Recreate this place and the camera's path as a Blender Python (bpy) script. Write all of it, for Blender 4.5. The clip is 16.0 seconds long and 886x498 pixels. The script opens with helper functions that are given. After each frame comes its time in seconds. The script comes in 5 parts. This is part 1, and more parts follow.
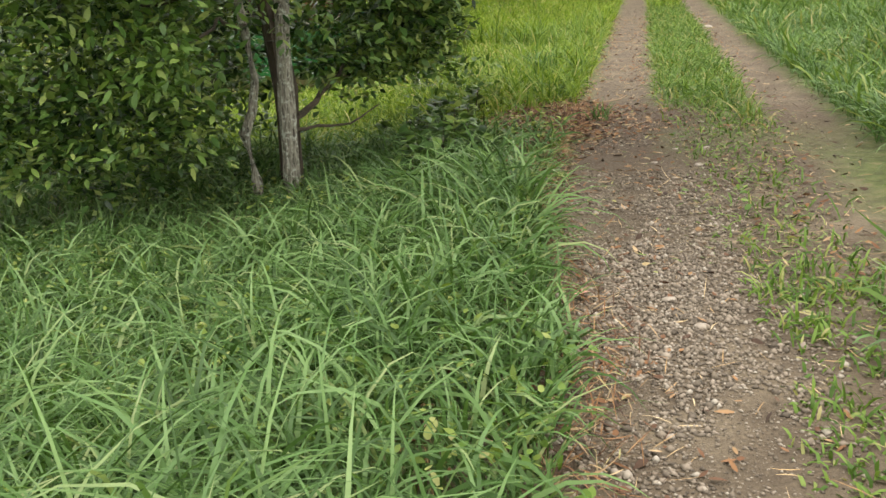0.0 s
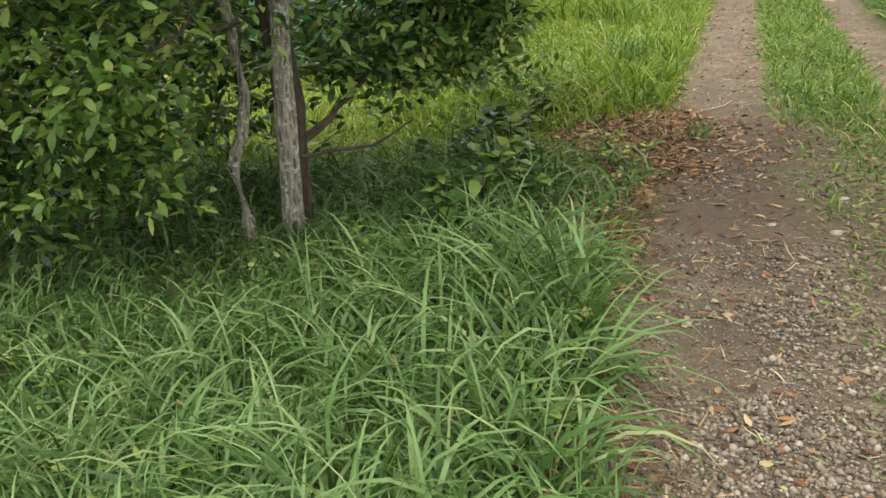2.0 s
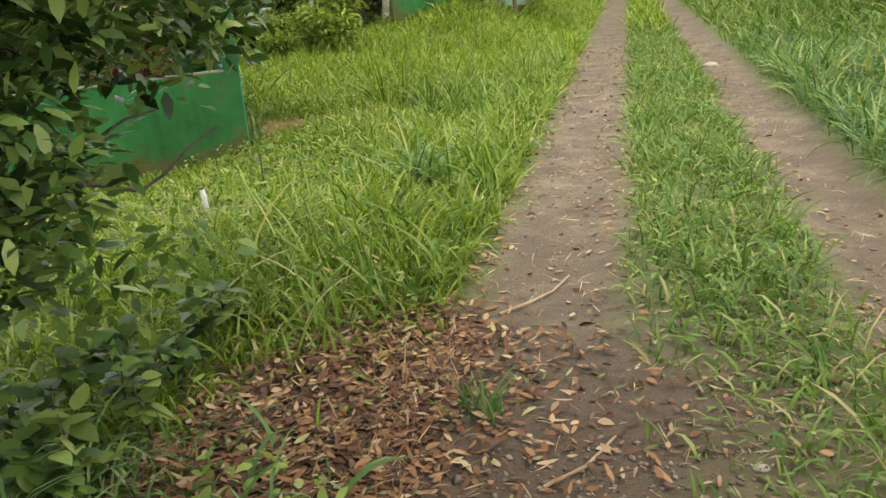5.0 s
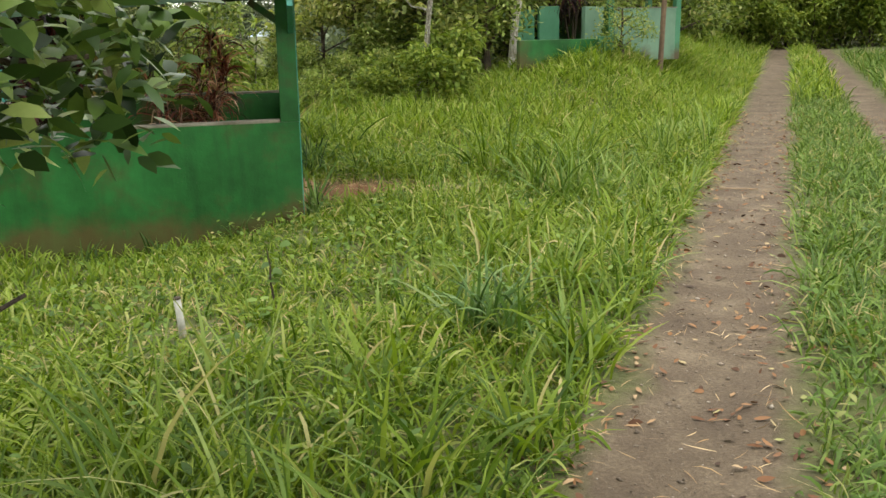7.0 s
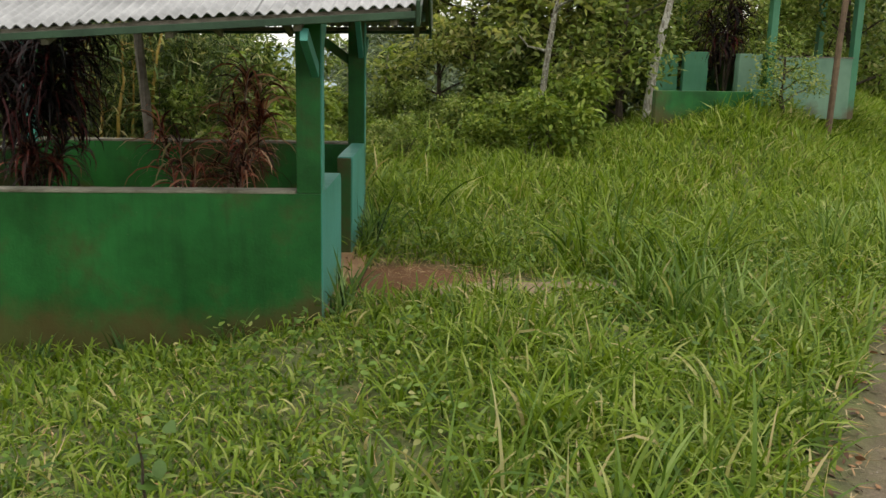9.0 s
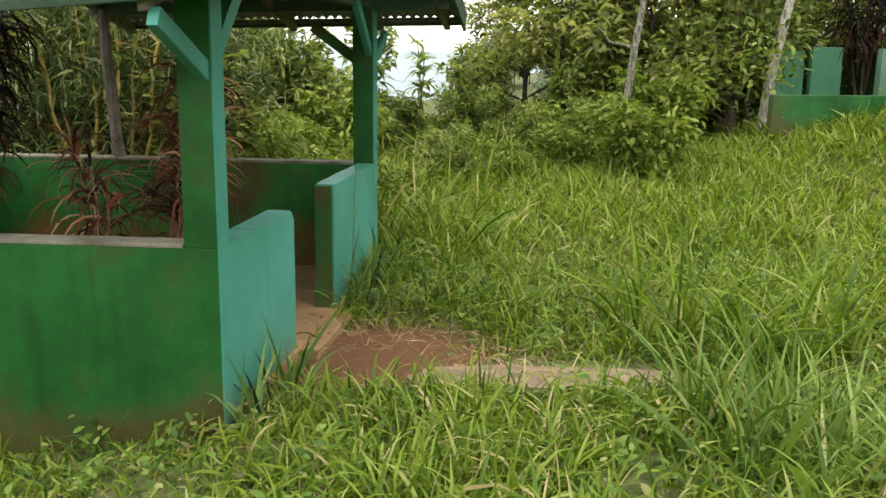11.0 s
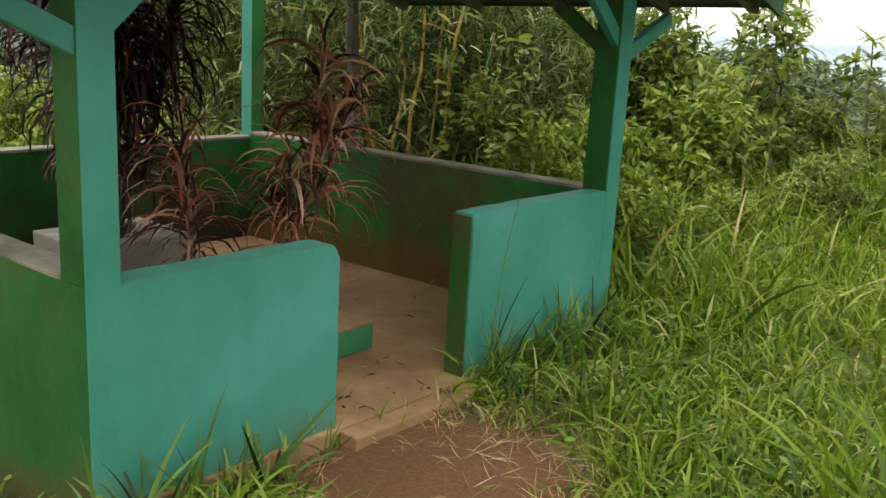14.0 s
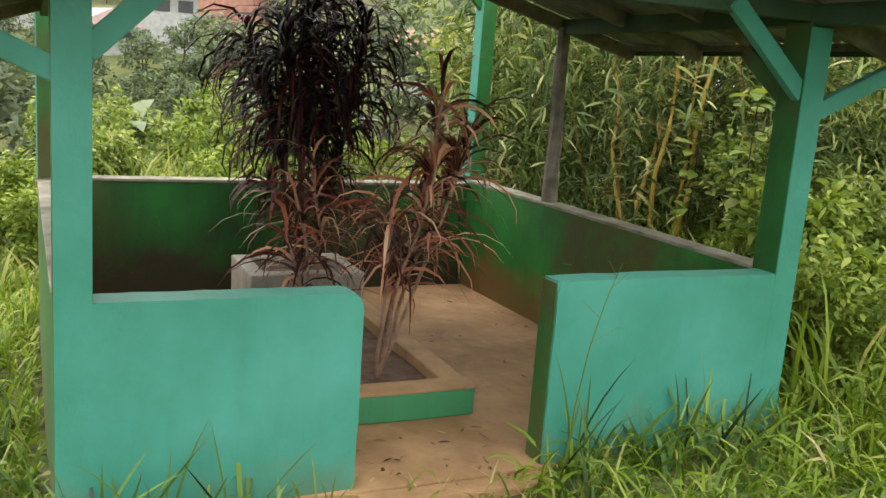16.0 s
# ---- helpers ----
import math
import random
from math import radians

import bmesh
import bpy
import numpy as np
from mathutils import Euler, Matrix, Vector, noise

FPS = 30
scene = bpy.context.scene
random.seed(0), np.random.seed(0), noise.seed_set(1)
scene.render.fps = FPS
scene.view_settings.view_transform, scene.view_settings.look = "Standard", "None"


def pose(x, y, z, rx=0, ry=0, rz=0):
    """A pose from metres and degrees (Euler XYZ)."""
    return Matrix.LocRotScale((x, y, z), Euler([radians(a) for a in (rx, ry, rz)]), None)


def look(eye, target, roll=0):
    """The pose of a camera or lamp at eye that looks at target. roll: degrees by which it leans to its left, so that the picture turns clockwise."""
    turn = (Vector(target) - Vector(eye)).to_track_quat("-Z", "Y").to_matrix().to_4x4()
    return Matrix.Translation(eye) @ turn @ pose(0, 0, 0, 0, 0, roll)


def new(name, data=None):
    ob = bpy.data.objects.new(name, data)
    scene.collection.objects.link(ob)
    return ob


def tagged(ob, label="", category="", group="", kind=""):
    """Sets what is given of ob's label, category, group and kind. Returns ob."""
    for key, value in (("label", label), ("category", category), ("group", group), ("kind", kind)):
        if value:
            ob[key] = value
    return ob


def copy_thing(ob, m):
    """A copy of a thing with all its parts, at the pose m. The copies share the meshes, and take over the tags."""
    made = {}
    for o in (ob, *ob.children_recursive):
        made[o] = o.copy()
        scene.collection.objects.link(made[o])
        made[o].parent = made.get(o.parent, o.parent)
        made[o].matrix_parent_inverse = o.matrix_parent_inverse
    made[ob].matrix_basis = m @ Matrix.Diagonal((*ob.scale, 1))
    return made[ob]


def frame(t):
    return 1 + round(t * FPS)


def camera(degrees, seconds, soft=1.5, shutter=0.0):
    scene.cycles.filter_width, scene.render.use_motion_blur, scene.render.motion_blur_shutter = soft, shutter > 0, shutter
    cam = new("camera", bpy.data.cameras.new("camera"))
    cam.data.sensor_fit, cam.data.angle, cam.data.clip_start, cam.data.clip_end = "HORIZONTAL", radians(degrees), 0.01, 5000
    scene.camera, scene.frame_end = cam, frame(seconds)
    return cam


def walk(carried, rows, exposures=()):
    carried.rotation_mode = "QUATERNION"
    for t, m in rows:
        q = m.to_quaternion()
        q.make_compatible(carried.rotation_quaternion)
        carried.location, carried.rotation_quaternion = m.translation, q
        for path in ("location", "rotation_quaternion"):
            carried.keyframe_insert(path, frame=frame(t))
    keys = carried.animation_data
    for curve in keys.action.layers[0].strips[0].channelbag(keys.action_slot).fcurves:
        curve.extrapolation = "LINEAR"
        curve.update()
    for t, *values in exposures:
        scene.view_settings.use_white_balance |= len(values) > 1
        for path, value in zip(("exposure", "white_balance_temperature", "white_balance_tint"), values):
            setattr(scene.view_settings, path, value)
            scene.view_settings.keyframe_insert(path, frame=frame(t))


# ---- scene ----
cam = camera(51.3, 16.0)
PATH = [
    (0, (-4.309, -16.178, 1.591), (-3.763, -14.347, 0.998), -3.3),
    (0.5, (-4.183, -15.871, 1.64), (-3.665, -14.067, 0.948), -3.5),
    (1, (-4.034, -15.532, 1.689), (-3.564, -13.71, 1.012), -3.7),
    (1.5, (-3.763, -14.98, 1.723), (-3.382, -13.129, 1.068), -3.6),
    (2, (-3.444, -14.387, 1.73), (-3.087, -12.537, 1.061), -3.3),
    (2.5, (-3.074, -13.758, 1.692), (-2.631, -11.957, 0.945), -2.7),
    (3, (-2.649, -13.164, 1.662), (-2.114, -11.371, 0.954), -4.0),
    (3.5, (-2.164, -12.48, 1.605), (-1.565, -10.7, 0.919), -5.5),
    (4, (-1.775, -11.907, 1.639), (-1.143, -10.127, 0.983), -5.9),
    (4.5, (-1.39, -11.299, 1.6), (-0.763, -9.502, 0.982), -4.9),
    (5, (-1.07, -10.744, 1.598), (-0.507, -8.912, 1.025), -4.7),
    (5.2, (-0.947, -10.489, 1.608), (-0.404, -8.647, 1.051), -4.3),
    (7.3, (0.076, -8.247, 1.652), (0.332, -6.322, 1.174), -0.5),
    (7.5, (0.176, -8.037, 1.659), (0.396, -6.105, 1.192), -0.4),
    (8, (0.396, -7.5, 1.66), (0.535, -5.554, 1.22), 0.0),
    (8.5, (0.592, -6.915, 1.69), (0.662, -4.963, 1.262), 0.9),
    (9, (0.815, -6.29, 1.69), (0.818, -4.333, 1.274), 1.3),
    (11.5, (1.83, -3.631, 1.607), (1.447, -1.711, 1.197), 0.8),
    (12, (2.064, -3.125, 1.529), (1.534, -1.237, 1.138), 1.0),
    (12.5, (2.371, -2.74, 1.603), (1.632, -0.93, 1.182), 1.2),
    (13, (2.502, -2.313, 1.634), (1.585, -0.592, 1.19), 3.1),
    (13.5, (2.645, -1.913, 1.606), (1.546, -0.302, 1.16), 2.4),
    (14, (2.83, -1.62, 1.656), (1.57, -0.137, 1.194), 3.2),
    (14.5, (3.174, -1.246, 1.645), (1.703, 0.039, 1.216), 1.7),
    (15, (3.197, -0.915, 1.624), (1.616, 0.238, 1.21), 3.0),
    (15.2, (3.236, -0.778, 1.6), (1.608, 0.313, 1.201), 3.4),
    (15.5, (3.262, -0.552, 1.637), (1.573, 0.441, 1.233), 4.1),
    (16, (3.396, -0.218, 1.674), (1.618, 0.608, 1.279), 4.3),
]
walk(cam, [(r[0], look(*r[1:])) for r in PATH], [(0, 0.80), (1.0, 0.72), (2.0, 0.8), (3, 0.72), (4.2, 0.82), (5, 0.84), (7.3, 0.5), (8, 0.1), (9, 0.06), (11.4, 0.74), (12.5, 0.32), (13.5, 0.42), (14.5, 0.56), (15, 0.74), (15.5, 1.04), (16, 1.08)])

# ---- world and light: a bright overcast sky ----
world = bpy.data.worlds.new("overcast_sky")
scene.world = world
world.use_nodes = True
wn, wl = world.node_tree.nodes, world.node_tree.links
sky = wn.new("ShaderNodeTexSky")
sky.sky_type, sky.sun_disc = "NISHITA", False
sky.sun_elevation, sky.sun_rotation = radians(76), radians(155)
sky.air_density, sky.dust_density = 1.4, 4.0
cloud = wn.new("ShaderNodeMixRGB")
cloud.inputs[0].default_value = 0.8
cloud.inputs[2].default_value = (17.3, 17.0, 15.9, 1)
wl.new(sky.outputs[0], cloud.inputs[1])
wl.new(cloud.outputs[0], wn["Background"].inputs[0])
wn["Background"].inputs[1].default_value = 0.09

sun_data = bpy.data.lights.new("sun", "SUN")
sun_data.energy, sun_data.angle, sun_data.color = 1.9, radians(60), (1.0, 0.96, 0.9)
sun = new("sun", sun_data)
sun.matrix_world = look((0, 0, 30), (-30 * math.cos(radians(76)) * math.sin(radians(155)), -30 * math.cos(radians(76)) * math.cos(radians(155)), 30 - 30 * math.sin(radians(76))))

RNG = np.random.default_rng(7)


# ---- materials ----
def material(name, rough=0.7):
    m = bpy.data.materials.new(name)
    m.use_nodes = True
    b = m.node_tree.nodes["Principled BSDF"]
    b.inputs["Roughness"].default_value = rough
    return m, m.node_tree.nodes, m.node_tree.links, b


def ramp(nodes, stops):
    r = nodes.new("ShaderNodeValToRGB")
    e = r.color_ramp.elements
    while len(e) < len(stops):
        e.new(0.5)
    for k, (p, c) in enumerate(stops):
        e[k].position = p
        e[k].color = (*c, 1)
    return r


def noise_node(nodes, links, scale, detail=6, coords=None, rough=0.6):
    n = nodes.new("ShaderNodeTexNoise")
    n.inputs["Scale"].default_value, n.inputs["Detail"].default_value = scale, detail
    n.inputs["Roughness"].default_value = rough
    if coords is not None:
        links.new(coords, n.inputs["Vector"])
    return n


def mix(nodes, links, fac, a, b, mode="MIX"):
    m = nodes.new("ShaderNodeMixRGB")
    m.blend_type = mode
    for k, v in ((0, fac), (1, a), (2, b)):
        if hasattr(v, "links"):
            links.new(v, m.inputs[k])
        elif isinstance(v, (int, float)):
            m.inputs[k].default_value = v
        else:
            m.inputs[k].default_value = (*v, 1)
    return m.outputs[0]


def bump(nodes, links, b, height, strength=0.4, distance=0.02):
    n = nodes.new("ShaderNodeBump")
    n.inputs["Strength"].default_value, n.inputs["Distance"].default_value = strength, distance
    links.new(height, n.inputs["Height"])
    links.new(n.outputs[0], b.inputs["Normal"])


def leaf_material(name, stops, rough=0.5, through_light=0.3, patch=0.0):
    """Leaves and blades: each piece its own tone, with some light through it."""
    m, n, l, b = material(name, rough)
    geo = n.new("ShaderNodeNewGeometry")
    r = ramp(n, stops)
    if patch:
        big = noise_node(n, l, 0.9, 3, geo.outputs["Position"])
        add = n.new("ShaderNodeMath")
        add.operation = "MULTIPLY_ADD"
        add.inputs[1].default_value = patch
        add.use_clamp = True
        l.new(big.outputs[0], add.inputs[0])
        sub = n.new("ShaderNodeMath")
        sub.operation = "SUBTRACT"
        sub.inputs[1].default_value = patch * 0.5
        l.new(geo.outputs["Random Per Island"], sub.inputs[0])
        l.new(sub.outputs[0], add.inputs[2])
        l.new(add.outputs[0], r.inputs[0])
    else:
        l.new(geo.outputs["Random Per Island"], r.inputs[0])
    fine = noise_node(n, l, 60, 2, geo.outputs["Position"])
    col = mix(n, l, 0.35, r.outputs[0], mix(n, l, fine.outputs[0], (0.55, 0.55, 0.55), (1.25, 1.25, 1.25)), "MULTIPLY")
    l.new(col, b.inputs["Base Color"])
    b.inputs["Specular IOR Level"].default_value = 0.22
    t = n.new("ShaderNodeBsdfTranslucent")
    l.new(mix(n, l, 1.0, col, (1.15, 1.17, 0.6), "MULTIPLY"), t.inputs[0])
    s = n.new("ShaderNodeMixShader")
    s.inputs[0].default_value = through_light
    l.new(b.outputs[0], s.inputs[1])
    l.new(t.outputs[0], s.inputs[2])
    l.new(s.outputs[0], n["Material Output"].inputs[0])
    return m


def paint_material(name, base, pale, dirt_top=0.3, grime=(0.10, 0.05, 0.025), streak=0.25, dirt=0.85, stain=0.0, stain_from=0.55, sheen=0.04):
    """Old oil paint on plaster: blotches, run marks, and red soil splashed up from the ground; grime also carries the
    back wall's painted shade.
    """
    m, n, l, b = material(name, 0.5)
    b.inputs["Specular IOR Level"].default_value = 0.4
    b.inputs["Sheen Weight"].default_value, b.inputs["Sheen Roughness"].default_value = sheen, 0.4
    b.inputs["Sheen Tint"].default_value = (0.85, 0.9, 0.75, 1)
    geo = n.new("ShaderNodeNewGeometry")
    sep = n.new("ShaderNodeSeparateXYZ")
    tc = n.new("ShaderNodeTexCoord")
    l.new(tc.outputs["Object"], sep.inputs[0])
    big = noise_node(n, l, 1.7, 5, tc.outputs["Object"])
    r = ramp(n, [(0.3, base), (0.72, pale)])
    l.new(big.outputs[0], r.inputs[0])
    stretch = n.new("ShaderNodeMapping")
    stretch.inputs["Scale"].default_value = (9, 9, 0.7)
    l.new(tc.outputs["Object"], stretch.inputs[0])
    runs = noise_node(n, l, 1.0, 6, stretch.outputs[0])
    rr = ramp(n, [(0.5, (1, 1, 1)), (0.75, (0.55, 0.5, 0.42))])
    l.new(runs.outputs[0], rr.inputs[0])
    col = mix(n, l, streak, r.outputs[0], rr.outputs[0], "MULTIPLY")
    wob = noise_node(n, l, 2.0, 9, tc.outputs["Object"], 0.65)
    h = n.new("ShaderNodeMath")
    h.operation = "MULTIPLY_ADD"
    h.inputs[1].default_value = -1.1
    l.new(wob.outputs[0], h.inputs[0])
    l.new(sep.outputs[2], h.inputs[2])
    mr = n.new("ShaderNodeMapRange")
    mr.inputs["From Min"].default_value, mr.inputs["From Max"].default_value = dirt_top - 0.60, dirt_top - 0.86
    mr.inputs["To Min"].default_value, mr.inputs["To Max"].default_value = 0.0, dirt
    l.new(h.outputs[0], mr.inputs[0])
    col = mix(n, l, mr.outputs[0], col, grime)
    if stain:
        wide = noise_node(n, l, 0.8, 9, tc.outputs["Object"], 0.68)
        wr = ramp(n, [(stain_from, (0, 0, 0)), (stain_from + 0.14, (stain, stain, stain))])
        l.new(wide.outputs[0], wr.inputs[0])
        col = mix(n, l, wr.outputs[0], col, (0.072, 0.040, 0.012))
    fine = noise_node(n, l, 45, 4, tc.outputs["Object"])
    chips = ramp(n, [(0.70, (0, 0, 0)), (0.74, (1, 1, 1))])
    l.new(fine.outputs[0], chips.inputs[0])
    col = mix(n, l, mix(n, l, 0.5, chips.outputs[0], (0, 0, 0)), col, (0.22, 0.2, 0.17))
    l.new(col, b.inputs["Base Color"])
    bump(n, l, b, fine.outputs[0], 0.25, 0.01)
    return m


def plain_material(name, a, c, scale=8, rough=0.8, bumpy=0.3):
    m, n, l, b = material(name, rough)
    tc = n.new("ShaderNodeTexCoord")
    big = noise_node(n, l, scale, 6, tc.outputs["Object"])
    r = ramp(n, [(0.3, a), (0.7, c)])
    l.new(big.outputs[0], r.inputs[0])
    fine = noise_node(n, l, scale * 9, 3, tc.outputs["Object"])
    col = mix(n, l, 0.5, r.outputs[0], mix(n, l, fine.outputs[0], (0.5, 0.5, 0.5), (1.3, 1.3, 1.3)), "MULTIPLY")
    l.new(col, b.inputs["Base Color"])
    bump(n, l, b, fine.outputs[0], bumpy, 0.01)
    return m


def island_material(name, stops, rough=0.85):
    m, n, l, b = material(name, rough)
    geo = n.new("ShaderNodeNewGeometry")
    r = ramp(n, stops)
    l.new(geo.outputs["Random Per Island"], r.inputs[0])
    fine = noise_node(n, l, 70, 3, geo.outputs["Position"])
    l.new(mix(n, l, 0.4, r.outputs[0], mix(n, l, fine.outputs[0], (0.5, 0.5, 0.5), (1.3, 1.3, 1.3)), "MULTIPLY"), b.inputs["Base Color"])
    return m


M_FIELD = leaf_material("field_grass", [(0, (0.042, 0.09, 0.008)), (0.42, (0.128, 0.203, 0.012)), (0.8, (0.21, 0.288, 0.032)), (0.95, (0.31, 0.35, 0.10)), (1, (0.44, 0.37, 0.18))], 0.45, 0.34, 0.35)
# Lit copy of the field grass: farther brightness put into the colour, about 1.3 times.
M_LITFIELD = leaf_material("lit_field_grass", [(0, (0.06, 0.11, 0.010)), (0.42, (0.165, 0.255, 0.02)), (0.8, (0.265, 0.35, 0.05)), (0.95, (0.36, 0.40, 0.13)), (1, (0.47, 0.41, 0.2))], 0.45, 0.4, 0.35)
M_LONG = leaf_material("long_field_blades", [(0, (0.06, 0.12, 0.016)), (0.5, (0.15, 0.235, 0.04)), (0.9, (0.25, 0.33, 0.09)), (1, (0.45, 0.40, 0.2))], 0.4, 0.34)
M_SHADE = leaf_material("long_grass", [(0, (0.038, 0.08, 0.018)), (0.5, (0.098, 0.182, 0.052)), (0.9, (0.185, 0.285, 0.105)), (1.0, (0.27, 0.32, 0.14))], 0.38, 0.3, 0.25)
M_SHORT = leaf_material("short_grass", [(0, (0.05, 0.10, 0.018)), (0.5, (0.11, 0.19, 0.03)), (0.85, (0.18, 0.265, 0.055)), (1, (0.36, 0.31, 0.14))], 0.5, 0.3, 0.3)
M_STRAW = island_material("dry_straw", [(0, (0.30, 0.17, 0.07)), (0.5, (0.45, 0.30, 0.14)), (1, (0.6, 0.47, 0.28))])
M_LITTER = island_material("dead_leaves", [(0, (0.036, 0.019, 0.010)), (0.4, (0.13, 0.055, 0.022)), (0.75, (0.25, 0.125, 0.05)), (0.94, (0.38, 0.27, 0.15)), (1, (0.26, 0.27, 0.09))])
M_CHOPPED = island_material("chopped_leaves", [(0, (0.06, 0.036, 0.02)), (0.4, (0.15, 0.10, 0.055)), (0.62, (0.26, 0.2, 0.12)), (0.7, (0.10, 0.14, 0.035)), (1, (0.16, 0.21, 0.055))])
M_GRAVEL = island_material("gravel", [(0, (0.08, 0.062, 0.044)), (0.5, (0.175, 0.14, 0.102)), (0.88, (0.26, 0.21, 0.16)), (1, (0.36, 0.32, 0.26))])
M_TREELEAF = leaf_material("dark_tree_leaves", [(0, (0.014, 0.032, 0.009)), (0.42, (0.062, 0.122, 0.028)), (0.8, (0.175, 0.265, 0.06)), (1, (0.30, 0.36, 0.11))], 0.30, 0.14, 0.55)
M_YOUNG = leaf_material("young_tree_leaves", [(0, (0.05, 0.10, 0.02)), (0.6, (0.10, 0.175, 0.035)), (1, (0.21, 0.27, 0.07))], 0.4, 0.3)
M_BUSH = leaf_material("bush_leaves", [(0, (0.045, 0.08, 0.016)), (0.38, (0.175, 0.245, 0.05)), (0.8, (0.29, 0.36, 0.09)), (1, (0.44, 0.43, 0.18))], 0.45, 0.38, 0.5)
M_LIME = leaf_material("lime_bush_leaves", [(0, (0.075, 0.13, 0.016)), (0.5, (0.18, 0.255, 0.036)), (1, (0.34, 0.39, 0.08))], 0.5, 0.36, 0.3)
M_WOODS = leaf_material("woodland_leaves", [(0, (0.05, 0.075, 0.02)), (0.36, (0.19, 0.235, 0.06)), (0.76, (0.33, 0.365, 0.11)), (1, (0.46, 0.42, 0.2))], 0.5, 0.5, 0.6)
# Leaf greens greyed to put the haze of distance into the colour.
M_HAZELEAF = leaf_material("haze_greyed_leaves", [(0, (0.06, 0.085, 0.055)), (0.5, (0.13, 0.17, 0.10)), (1, (0.22, 0.26, 0.16))], 0.6, 0.35, 0.5)
M_BAMBOO = leaf_material("bamboo_leaves", [(0, (0.03, 0.055, 0.018)), (0.45, (0.105, 0.155, 0.048)), (0.8, (0.25, 0.31, 0.11)), (1, (0.52, 0.48, 0.26))], 0.42, 0.4)
M_DARKCORDY = leaf_material("black_red_strap_leaves", [(0, (0.006, 0.006, 0.006)), (0.6, (0.016, 0.009, 0.009)), (0.9, (0.06, 0.012, 0.012)), (1, (0.12, 0.02, 0.02))], 0.45, 0.08)
M_REDCORDY = leaf_material("red_brown_strap_leaves", [(0, (0.02, 0.010, 0.007)), (0.36, (0.10, 0.026, 0.018)), (0.6, (0.28, 0.08, 0.052)), (0.8, (0.56, 0.26, 0.17)), (0.95, (0.68, 0.45, 0.31)), (1, (0.14, 0.15, 0.045))], 0.45, 0.2)
M_LOWCORDY = leaf_material("dark_red_strap_leaves", [(0, (0.012, 0.008, 0.006)), (0.6, (0.06, 0.014, 0.010)), (0.9, (0.2, 0.05, 0.035)), (1, (0.42, 0.2, 0.13))], 0.45, 0.15)
def bark_material(name, dark, mid, lichen, scale=1.0):
    m, n, l, b = material(name, 0.92)
    tc = n.new("ShaderNodeTexCoord")
    mp = n.new("ShaderNodeMapping")
    mp.inputs["Scale"].default_value = (46 * scale, 46 * scale, 9 * scale)
    l.new(tc.outputs["Object"], mp.inputs[0])
    crack = noise_node(n, l, 1.0, 5, mp.outputs[0], 0.7)
    r = ramp(n, [(0.36, dark), (0.52, mid), (0.7, tuple(1.35 * c for c in mid))])
    l.new(crack.outputs[0], r.inputs[0])
    spots = noise_node(n, l, 26 * scale, 3, tc.outputs["Object"])
    k = ramp(n, [(0.54, (0, 0, 0)), (0.62, (0.85, 0.85, 0.85))])
    l.new(spots.outputs[0], k.inputs[0])
    l.new(mix(n, l, k.outputs[0], r.outputs[0], lichen), b.inputs["Base Color"])
    bump(n, l, b, crack.outputs[0], 1.0, 0.03)
    return m


M_BARK = bark_material("grey_bark", (0.045, 0.036, 0.026), (0.25, 0.23, 0.18), (0.46, 0.47, 0.39))
M_PALEBARK = bark_material("pale_bark", (0.16, 0.14, 0.11), (0.42, 0.39, 0.33), (0.62, 0.6, 0.54), 0.6)
M_DARKBARK = plain_material("dark_bark", (0.035, 0.025, 0.018), (0.10, 0.075, 0.05), 12, 0.9, 0.8)
M_BAMBOOSTEM = plain_material("green_stem", (0.07, 0.10, 0.03), (0.16, 0.2, 0.08), 6, 0.6, 0.2)
M_CANE = plain_material("yellow_cane", (0.28, 0.17, 0.03), (0.5, 0.36, 0.08), 6, 0.5, 0.2)
M_GREEN = paint_material("dark_green_paint", (0.004, 0.058, 0.006), (0.022, 0.17, 0.036), 0.06, (0.12, 0.05, 0.02), 0.6, 0.55, 0.78, 0.48, 0.08)
# Near-black foot of the back wall: damp stains with corner shade painted in.
M_DAMPSHADE = paint_material("damp_and_shaded_green_paint", (0.004, 0.05, 0.006), (0.012, 0.13, 0.018), 0.42, (0.018, 0.012, 0.007), 0.6, 0.9, 0.5, 0.52, 0.05)
M_STAINED = paint_material("rust_stained_green_paint", (0.006, 0.075, 0.010), (0.024, 0.21, 0.03), 0.30, (0.15, 0.055, 0.018), 0.55, 0.8, 0.85, 0.515)
M_KERB = paint_material("kerb_green_paint", (0.03, 0.17, 0.07), (0.06, 0.27, 0.13), -0.1)
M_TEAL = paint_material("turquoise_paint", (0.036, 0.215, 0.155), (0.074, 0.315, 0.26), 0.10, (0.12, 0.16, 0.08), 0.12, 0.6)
M_FARPOST = paint_material("aged_green_paint", (0.05, 0.19, 0.10), (0.09, 0.26, 0.15), 0.1)
M_FARGREY = paint_material("faded_green_paint", (0.11, 0.21, 0.145), (0.19, 0.32, 0.225), 0.0)
M_CAP = plain_material("weathered_coping", (0.10, 0.09, 0.06), (0.30, 0.28, 0.22), 5, 0.85, 0.4)
M_CONC = plain_material("stained_concrete", (0.17, 0.09, 0.038), (0.44, 0.27, 0.135), 1.8, 0.75, 0.3)
M_SLAB = plain_material("dirty_concrete", (0.12, 0.085, 0.05), (0.29, 0.21, 0.13), 5, 0.9, 0.5)
M_GREYCONC = plain_material("grey_concrete", (0.22, 0.20, 0.16), (0.38, 0.36, 0.31), 4, 0.85, 0.4)
